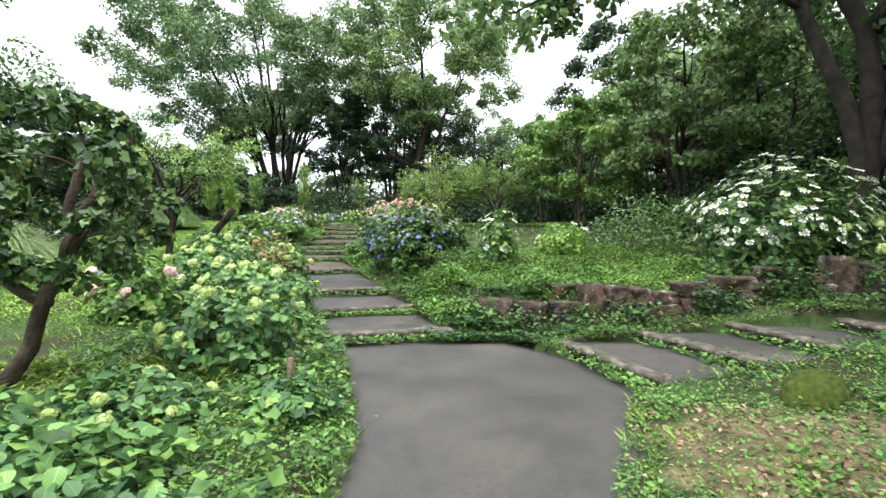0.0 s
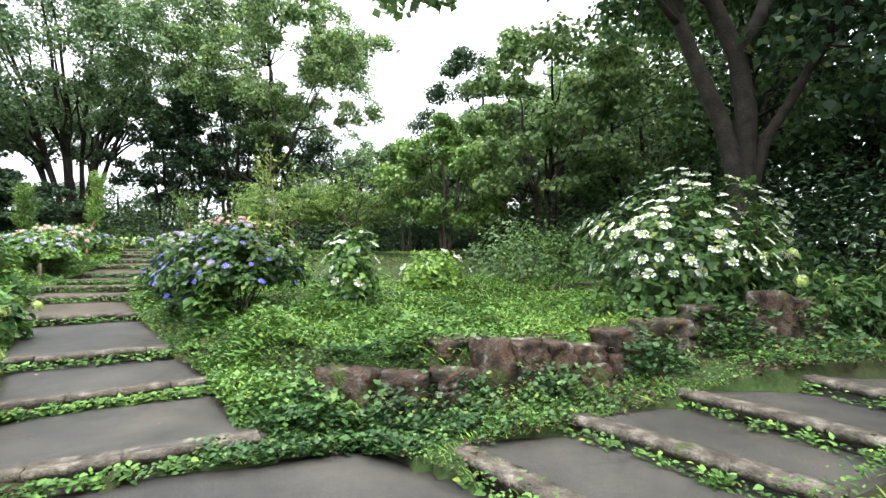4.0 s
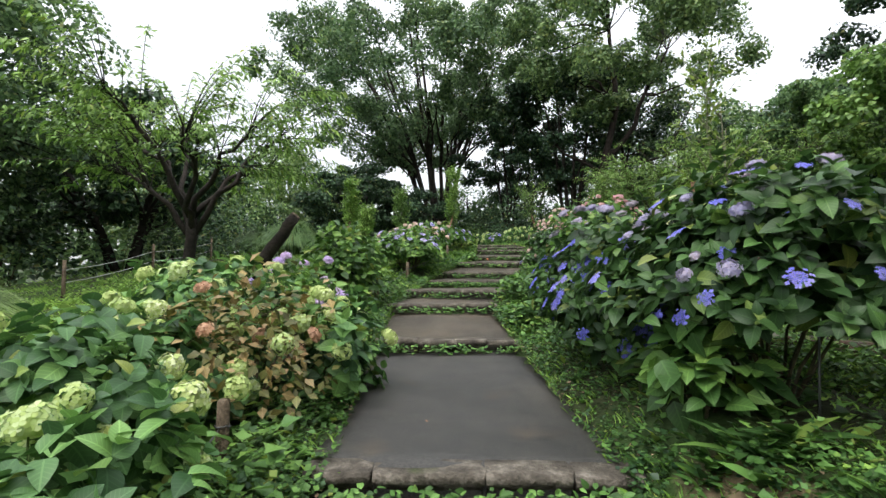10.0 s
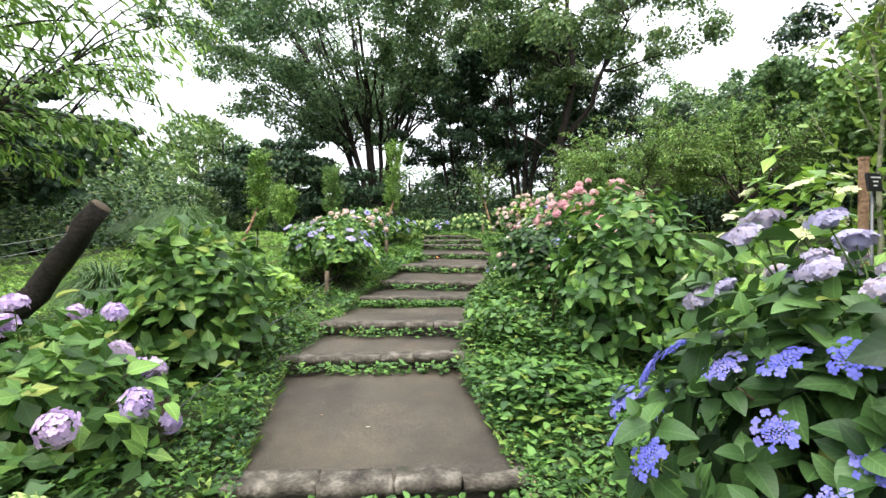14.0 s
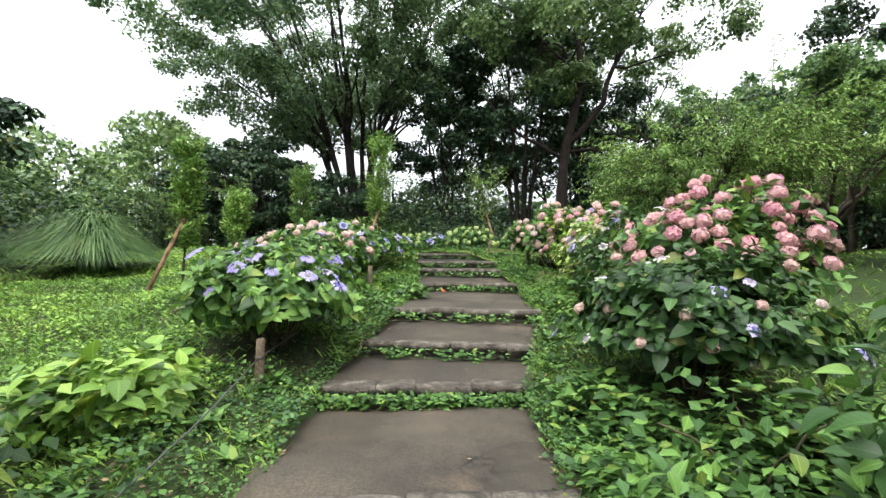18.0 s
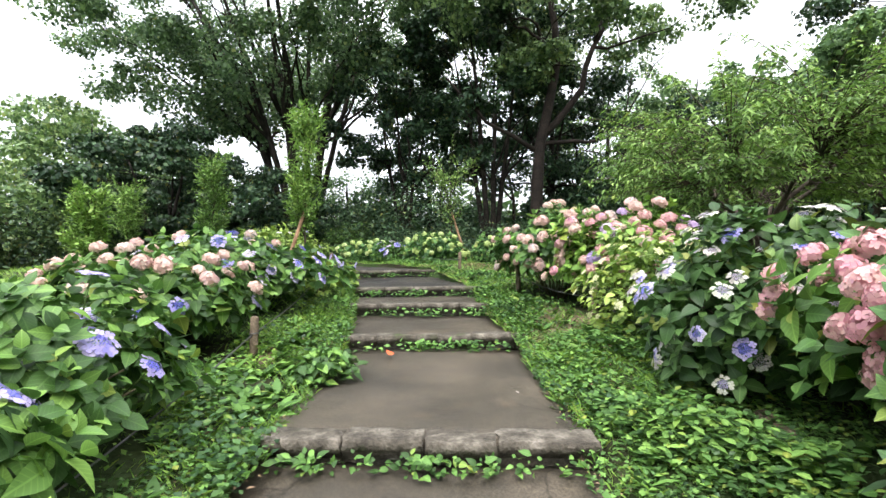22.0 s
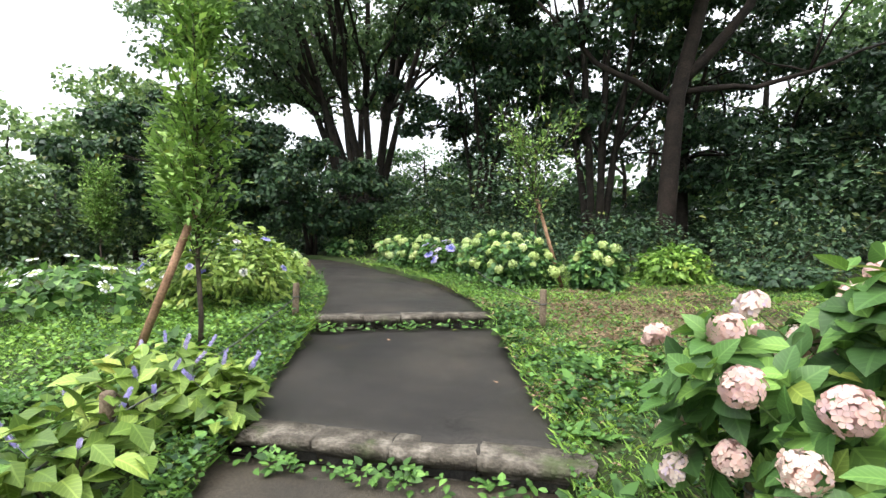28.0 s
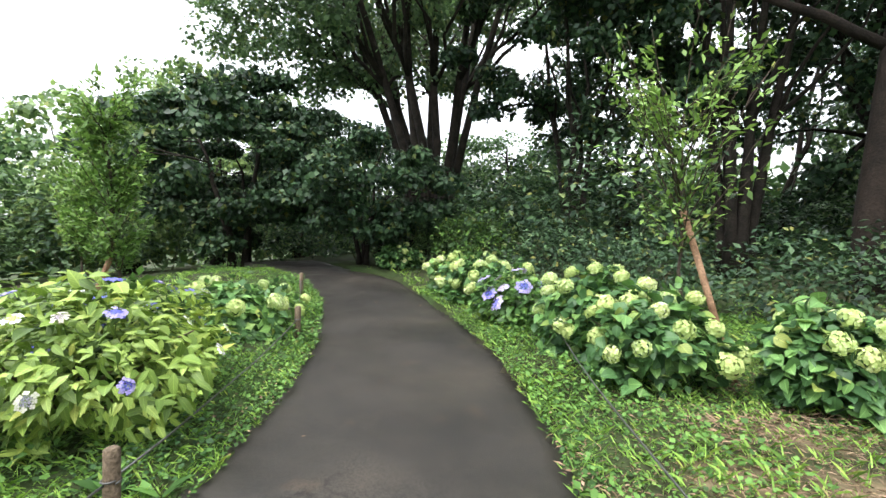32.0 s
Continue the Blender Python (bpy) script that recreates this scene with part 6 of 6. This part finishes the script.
grass_clump(-11.9, 20.4, 1.35, 1.5, 4200, "large arching clump of tall green grass", 1, L_REED)
grass_clump(-14.2, 21.6, 1.4, 1.3, 2400, "tall green grass clump behind another", 2, L_REED)
grass_clump(-9.6, 10.0, 1.5, 1.6, 3200, "arching pale green tall grass clump", 3)
grass_clump(-8.2, 7.4, 0.9, 1.2, 1000, "tall striped grass clump near the evergreen", 4)
grass_clump(-7.2, 14.1, 0.8, 0.9, 900, "grass clump beside the leaning log", 5, L_REED)


# posts and wires
def post(x, y, h):
    z = float(ground_height(x, y))
    ob = thing("wooden_post", x, y, z - 0.1, "short weathered round wooden post beside the path", "post", "rope posts along the path")
    v, f = tube(np.array(((0, 0, 0), (0.005, 0, h * 0.5), (0.01, 0.005, h + 0.09), (0.01, 0.005, h + 0.1))), (0.036, 0.035, 0.034, 0.024), 11)
    piece("shaft", mesh_np("shaft", v, [f], POST, True), ob)
    a = np.linspace(0, 2 * math.pi, 11)
    v, f = tube(np.stack((0.008 + 0.038 * np.cos(a), 0.038 * np.sin(a), h * 0.86 + 0.002 * a), -1), np.full(11, 0.005), 5)
    piece("wire_loop", mesh_np("wire_loop", v, [f], WIRE, True), ob)
    return np.array((x, y, z - 0.1 + h * 0.86))


def wire(points, mat, rad, label):
    ob = thing("wire", *points[0], label, "wire")
    for a, b in zip(points, points[1:]):
        v, f = tube(bend(np.array(a) - points[0], np.array(b) - points[0], -0.05, 0.004, 8), np.full(8, rad), 5)
        piece("strand", mesh_np("strand", v, [f], mat, True), ob)


LP = [post(x, y, 0.36) for x, y in ((-1.45, 4.35), (-2.32, 7.1), (-3.3, 9.1), (-4.45, 12.1), (-5.0, 13.9), (-5.45, 16.05), (-5.85, 19.6), (-6.3, 22.2), (-7.05, 24.75), (-8.7, 27.4), (-10.6, 29.3))]
wire(LP[:3], WIRE, 0.006, "thin sagging wire between low posts")
wire(LP[3:], WIRE, 0.006, "thin dark wire strung along the posts")
RP = [post(x, y, 0.38) for x, y in ((-2.3, 19.4), (-2.75, 21.0), (-3.48, 22.5), (-4.52, 25.25), (-6.1, 28.35), (-7.6, 30.0))]
wire(RP[:3], WIRE, 0.006, "thin wire in front of the mophead hydrangeas")
wire(RP[3:], WIRE, 0.006, "thin wire before the hydrangea row")
FP = [post(x, y, 0.75) for x, y in ((-11.5, 13.0), (-13.0, 16.0), (-14.2, 19.0))]
wire(FP, PALE_WIRE, 0.006, "pale wire fence strand on the lawn")
wire([p - np.array((0, 0, 0.25)) for p in FP], PALE_WIRE, 0.006, "lower pale wire fence strand")


# ---- ground cover ----
def cover(name, label, category, n, box, template, mat, size, keep, upright=0.25, lift=0.02, tuft=1, seed=0, spread=0.05, band=None, over=False):
    """Many small leaves or blades strewn over the ground where keep allows, one object."""
    g = np.random.default_rng(500 + seed)
    x, y = g.uniform(box[0], box[1], n), g.uniform(box[2], box[3], n)
    if band:
        x = np.interp(y, CY, CX) + np.where(g.uniform(0, 1, n) < 0.5, -1, 1) * (band[0] + (band[1] - band[0]) * g.uniform(0, 1, n) ** 1.4)
    k = g.uniform(0, 1, n) < keep(x, y)
    x, y = x[k], y[k]
    x, y = np.repeat(x, tuft) + g.normal(0, spread, len(x) * tuft), np.repeat(y, tuft) + g.normal(0, spread, len(y) * tuft)
    k = ~deep_path(x, y, 0.13) | over
    x, y = x[k], y[k]
    bare = np.zeros(len(x), bool)
    for hx, hy, ha, hb in HOLLOWS:
        bare |= ((x - hx) / ha) ** 2 + ((y - hy) / hb) ** 2 < 1
    k = ~bare | (g.uniform(0, 1, len(x)) < 0.12)
    x, y = x[k], y[k]
    swell = 0.5 + 0.28 * np.sin(4.3 * x + 2.1 * np.sin(1.7 * y)) + 0.28 * np.sin(5.1 * y + 1.9 * np.sin(2.3 * x) + seed)
    z = ground_height(x, y) + g.uniform(0, 1, len(x)) * lift * (0.35 + 1.5 * np.clip(swell, 0, 1) ** 1.5)
    a = g.uniform(0, 2 * math.pi, len(x))
    al = np.stack((np.cos(a), np.sin(a), upright + g.normal(0, 0.25, len(x))), -1)
    nr = np.array((0, 0, 1.0)) + g.normal(0, 0.3, (len(x), 3)) - np.stack((np.cos(a), np.sin(a), 0 * a), -1) * upright
    v, f = scatter(template, np.stack((x, y, z), -1), turns(al, nr), size * g.uniform(0.55, 1.4, len(x)) * (0.7 + 0.6 * np.clip(swell, 0, 1)))
    ob = new(name, mesh_np(name, v, [f], mat, template is OVAL, blade_of(template, len(x)) if template is OVAL else None))
    return tagged(ob, label, category, "", "stuff")


def patchy(f, s=1.3, cut=0.0, ph=0.0):
    def keep(x, y):
        return f(x, y) * np.clip(0.55 + 0.6 * np.sin(s * x + ph) * np.sin(s * 1.2 * y + 2 * ph) + 0.35 * np.sin(3.1 * s * x + 1.7 * s * y) - cut, 0, 1)
    return keep


DRY = lambda x, y: np.exp(-(((x + 3.3) / 1.5) ** 2 + ((y - 26.2) / 1.9) ** 2)) + np.exp(-(((x - 2.6) / 1.2) ** 2 + ((y - 2.8) / 1.3) ** 2)) * 0.8
ANY = lambda x, y: np.full(x.shape, 1.0)
cover("ground_cover", "low leafy weeds and clover covering the slope", "weeds", 82000, (-9, 6, 0.5, 31), KITE, L_COVER, 0.034, patchy(lambda x, y: 1 - 0.75 * np.clip(DRY(x, y), 0, 1), 1.1, -0.3), 0.4, 0.13, 2, 1, band=(0.6, 4.2))
cover("ivy", "dark creeping ivy at the edges of the steps", "ivy", 30000, (-8, 3, 5.5, 25.5), KITE, L_IVY, 0.038, patchy(ANY, 2.3, 0.12, 1.0), 0.3, 0.1, 2, 2, 0.04, (0.65, 1.7))
cover("grass", "fresh green grass over the slope", "grass", 16000, (-12, 8, 0.5, 32), BLADE, L_GRASS, 0.085, patchy(lambda x, y: 1 - 0.75 * np.clip(DRY(x, y), 0, 1), 0.8, -0.1, 2.0), 1.3, 0.0, 5, 3, 0.03, (0.8, 5.0))
cover("meadow_grass", "soft lawn grass further from the path", "grass", 12000, (-17, 10, 4, 34), BLADE, L_GRASS, 0.13, lambda x, y: sm(2.5, 4.5, np.abs(x - np.interp(y, CY, CX))) * (1 - np.clip(1.5 * DRY(x, y), 0, 1)), 1.0, 0.0, 2, 4, 0.06)
cover("lawn", "bright mown lawn on the slope beside the hydrangeas", "grass", 11000, (-13.5, -5.6, 6.5, 25), BLADE, L_GRASS, 0.085, ANY, 1.1, 0.0, 4, 14, 0.05)
cover("lawn_clover", "bright clover and short grass on the sloping lawn", "clover", 60000, (-11.5, -5.6, 7.0, 24.5), KITE, L_GRASS, 0.036, lambda x, y: (x < np.interp(y, CY, CX) - 1.3) * 1.0, 0.5, 0.07, 1, 54)
cover("bank_ferns", "tufted ferns standing among the weeds of the bank", "ferns", 330, (-0.9, 6.5, 7.4, 13.5), LONG2, L_HYD, 0.17, ANY, 0.75, 0.03, 13, 55, 0.02)
cover("slope_tufts", "tufts of narrow-leaved weeds beside the steps", "weeds", 520, (-8, 4, 8.0, 25), LONG2, L_COVER, 0.12, ANY, 0.9, 0.03, 11, 56, 0.02, (1.0, 2.6))
cover("bank_clover", "bright clover and short grass over the upper bank", "clover", 30000, (-0.4, 6.8, 8.0, 15.5), KITE, L_GRASS, 0.034, patchy(ANY, 0.9, -0.35, 2.2), 0.5, 0.12, 1, 57)
cover("edge_grass", "fine fresh grass along the upper steps", "grass", 5200, (-8, 0, 16.8, 25), BLADE, L_GRASS, 0.075, patchy(ANY, 1.6, -0.1, 0.9), 1.2, 0.0, 4, 58, 0.025, (0.9, 1.9))
cover("rim_ivy", "ivy and debris creeping over the landing's far edge", "ivy", 4200, (0.1, 1.9, 6.2, 7.15), KITE, L_IVY, 0.05, lambda x, y: (y > 6.98 - 0.55 * sm(0.6, 1.7, x)) * 1.0, 0.4, 0.14, 2, 59, 0.03, None, True)
cover("bank_weeds", "leafy weeds over the upper bank", "weeds", 34000, (-0.6, 7, 7.2, 15), KITE, L_COVER, 0.04, patchy(ANY, 1.3, -0.5, 4.0), 0.5, 0.2, 2, 8)
cover("landing_weeds", "clover and weeds beside the landing", "weeds", 40000, (1.0, 7, 0.5, 7.0), KITE, L_COVER, 0.028, patchy(lambda x, y: (1 - 0.6 * np.clip(DRY(x, y), 0, 1)) * (y < wall_y(x) - 0.5), 1.9, -0.2, 5.0), 0.4, 0.06, 2, 9)
cover("ferns", "feathery ferns and tall weeds", "ferns", 4200, (-7, 5, 1.5, 13), NARROW, L_HYD, 0.1, patchy(lambda x, y: ((x < np.interp(y, CY, CX)) | (y > 7.5)) * 1.0, 1.5, 0.1, 3.0), 0.8, 0.08, 5, 5, 0.06, (1.2, 4.5))
cover("broad_weeds", "knee-high broad-leaved weeds beside the lower steps", "weeds", 12000, (-6, 3, 0.8, 13), TREFOIL, L_HYD, 0.075, patchy(lambda x, y: 1.0 * (x < np.interp(y, CY, CX)), 1.7, 0.0, 2.5), 0.35, 0.24, 2, 31, 0.06, (1.05, 3.6))
cover("feathery_weeds", "feathery yellow-green weeds on the bank", "weeds", 16000, (-0.3, 7, 7.5, 13), NARROW, L_HYD_LIGHT, 0.06, patchy(ANY, 1.1, -0.2, 0.7), 0.9, 0.16, 4, 32, 0.05)
cover("yellow_ferns", "low yellow-green ferns under the crooked evergreen", "ferns", 2600, (-5.0, -2.2, 3.0, 5.0), NARROW, L_YEL, 0.1, ANY, 0.8, 0.1, 4, 33, 0.05)
cover("wall_foot_ivy", "ivy and weeds at the foot of the boulder wall", "ivy", 3200, (-0.2, 1.6, 6.3, 7.7), KITE, L_IVY, 0.05, ANY, 0.4, 0.1, 2, 11)
cover("wall_plants", "small ferns and creepers hanging on the boulder wall", "creeper", 9000, (0.4, 6.4, 6.3, 7.9), KITE, L_IVY, 0.06, lambda x, y: (np.abs(y - wall_y(x) + 0.28) < 0.25) * (np.sin(5 * x) + 0.6 * np.sin(13 * x) > -0.35), 0.6, 0.36, 2, 10)
cover("bend_weeds", "short weeds and clover on the grass inside the bend", "weeds", 30000, (-8.5, 0, 23.5, 31), KITE, L_COVER, 0.032, patchy(lambda x, y: 1 - 0.85 * np.clip(1.2 * DRY(x, y), 0, 1), 2.1, -0.2, 1.5), 0.35, 0.05, 2, 21)
cover("bend_grass", "short fresh grass inside the bend", "grass", 9000, (-8.5, 0, 23.5, 31), BLADE, L_GRASS, 0.07, lambda x, y: 1 - 0.8 * np.clip(1.1 * DRY(x, y), 0, 1), 1.0, 0.0, 4, 22, 0.04)
cover("bank_foot_weeds", "clover and low weeds between the steps and the boulder wall", "weeds", 9000, (-1.4, 3.0, 6.9, 10.4), TREFOIL, L_COVER, 0.05, patchy(ANY, 2.2, -0.1, 0.3), 0.5, 0.2, 2, 51, 0.04)
cover("shade_weeds", "broad-leaved ground cover spreading beside the middle steps", "weeds", 7600, (-3.2, -0.8, 12.3, 16.4), OVAL, L_HYD, 0.078, lambda x, y: (x > np.interp(y, CY, CX) + 0.95) * 1.0, 0.3, 0.14, 2, 52, 0.05)
cover("border_weeds", "broad-leaved weeds in the border of the upper steps", "weeds", 5600, (-3.3, -1.8, 17.6, 20.6), OVAL, L_HYD, 0.05, patchy(lambda x, y: (x > np.interp(y, CY, CX) + 1.0) * 1.0, 2.0, -0.2, 1.0), 0.35, 0.14, 2, 53, 0.05)
cover("edge_weeds", "small weeds creeping over the edges of the steps", "weeds", 26000, (-8.6, 2, 1, 29), KITE, L_COVER, 0.03, patchy(ANY, 2.7, -0.25, 0.4), 0.4, 0.07, 1, 41, 0.03, (0.82, 1.3))
cover("dry_straw", "dry cut grass on bare ground beside the path", "straw", 42000, (-5.6, -0.2, 22.5, 29), BLADE, L_DRY, 0.05, lambda x, y: np.clip(1.3 * DRY(x, y), 0, 1), 0.08, 0.035, 2, 6)
cover("dry_leaves", "dry leaves and straw on the mound by the landing", "straw", 9000, (1.0, 5, 0.8, 5.2), DIAMOND, L_DRY, 0.05, lambda x, y: np.clip(0.8 * DRY(x, y), 0, 1), 0.06, 0.05, 1, 16)
cover("step_litter", "dark fallen leaves and bark beside the branching steps", "leaf litter", 9000, (1.2, 9.0, 5.7, 7.2), DIAMOND, L_LITTER, 0.045, patchy(lambda x, y: (y < wall_y(x)) * 1.0, 2.4, -0.35, 1.1), 0.05, 0.04, 1, 60, 0.05)
cover("step_ivy", "small ivy and ferns beside the branching steps", "ivy", 2600, (1.6, 8.8, 6.0, 7.1), KITE, L_IVY, 0.05, patchy(lambda x, y: (y < wall_y(x)) * 1.0, 1.9, 0.1, 3.1), 0.5, 0.12, 2, 61, 0.04)
cover("leaf_litter", "brown fallen leaves and twigs along the path's edge", "leaf litter", 16000, (-7, 6, 0.5, 28), DIAMOND, L_DRY, 0.03, patchy(ANY, 1.9, 0.0, 6.0), 0.05, 0.04, 1, 7, 0.05, (0.8, 1.6))

# creepers at the foot of each riser: a full row on some steps, single rosettes on the rest
g = np.random.default_rng(77)
CREEPER_ROWS = {0.29: 900, 1.30: 900, 1.46: 160, 0.18: 420, 0.51: 260}
ps, al = [], []
for l, r, z in STEPS + SIDE[:4]:
    l, r = np.array(l), np.array(r)
    d = unit(r - l)
    fwd = np.array((-d[1], d[0]))
    n = CREEPER_ROWS.get(z, 120)
    t = g.uniform(0.02, 0.98, n)
    q = l + (r - l) * t[:, None] - fwd * g.uniform(0.02, 0.16, (n, 1)) ** 1.2
    ps.append(np.concatenate((q, (z - RISE + g.uniform(0.0, 0.1, n))[:, None]), -1))
    al.append(np.concatenate((g.normal(0, 1, (n, 2)) - fwd * 0.4, np.abs(g.normal(0, 0.35, (n, 1)))), -1))
    for t in g.uniform(0.03, 0.97, int(g.integers(6, 11))):
        m = int(g.integers(9, 22))
        q = l + (r - l) * t - fwd * 0.07
        a = g.uniform(0, 2 * math.pi, m)
        ps.append(np.stack((q[0] + 0.035 * np.cos(a) + g.normal(0, 0.03, m), q[1] + 0.035 * np.sin(a), z - RISE + 0.01 + g.uniform(0, 0.09, m)), -1))
        al.append(np.stack((np.cos(a), np.sin(a), g.uniform(0.0, 0.9, m)), -1))
ps, al = np.concatenate(ps), np.concatenate(al)
v, f = scatter(OVAL, ps, turns(al, np.array((0, -0.5, 1.0)) + g.normal(0, 0.35, ps.shape)), 0.052 * g.uniform(0.45, 1.4, len(ps)))
tagged(new("riser_creepers", mesh_np("riser_creepers", v, [f], L_COVER, True, blade_of(OVAL, len(ps)))), "small creeping plants growing along the step risers", "creeper", "", "stuff")

# loose leaves lying on the paving
FALLEN = [mesh_np("fallen_leaf", OVAL[0] * (1, 1, -0.6) + (0, -0.5, 0.06), [OVAL[1]], m, True) for m in (L_DRY, P_ORANGE, P_GREY)]
PLANES = [(l, r, z, l1, r1, z1) for (l, r, z), (l1, r1, z1) in zip(STEPS, STEPS[1:])]
for k in range(46):
    if k < 26:
        l, r, z, l1, r1, z1 = PLANES[k % 12]
        u, w = g.uniform(0.08, 0.92), g.uniform(0.2, 0.9)
        p = (np.array(l) * (1 - u) + np.array(r) * u) * (1 - w) + (np.array(l1) * (1 - u) + np.array(r1) * u) * w
        zz = z + (z1 - RISE - z) * w
    elif k < 32:
        p, zz = np.array((g.uniform(-0.6, 1.2), g.uniform(2.5, 6.2))), 0.02
    else:
        u, w = g.uniform(0.08, 0.92), g.uniform(0.02, 0.6)
        le, re = resample(END_L, 41)[int(w * 40)], resample(END_R, 41)[int(w * 40)]
        p, zz = le * (1 - u) + re * u, 2.42 + 0.1 * w
    leaf_ob = new("fallen_leaf", FALLEN[int(g.integers(0, 10)) // 4])
    s = g.uniform(0.025, 0.05)
    leaf_ob.matrix_world = pose(p[0], p[1], zz + 0.008, g.uniform(-8, 8), g.uniform(-8, 8), g.uniform(0, 360)) @ Matrix.Diagonal((s, s, s, 1))
    tagged(leaf_ob, "small fallen leaf lying on wet asphalt", "leaf", "leaves fallen on the path")

red = new("fallen_leaf", mesh_np("fallen_leaf", FULL[0] * (1.3, 1, -0.8) + (0, -0.5, 0.08), [FULL[1]], P_RED, True))
red.matrix_world = pose(-4.78, 20.1, 1.795, 6, -8, 70) @ Matrix.Diagonal((0.085, 0.085, 0.085, 1))
tagged(red, "orange-red fallen leaf on the wet tread", "leaf", "leaves fallen on the path")
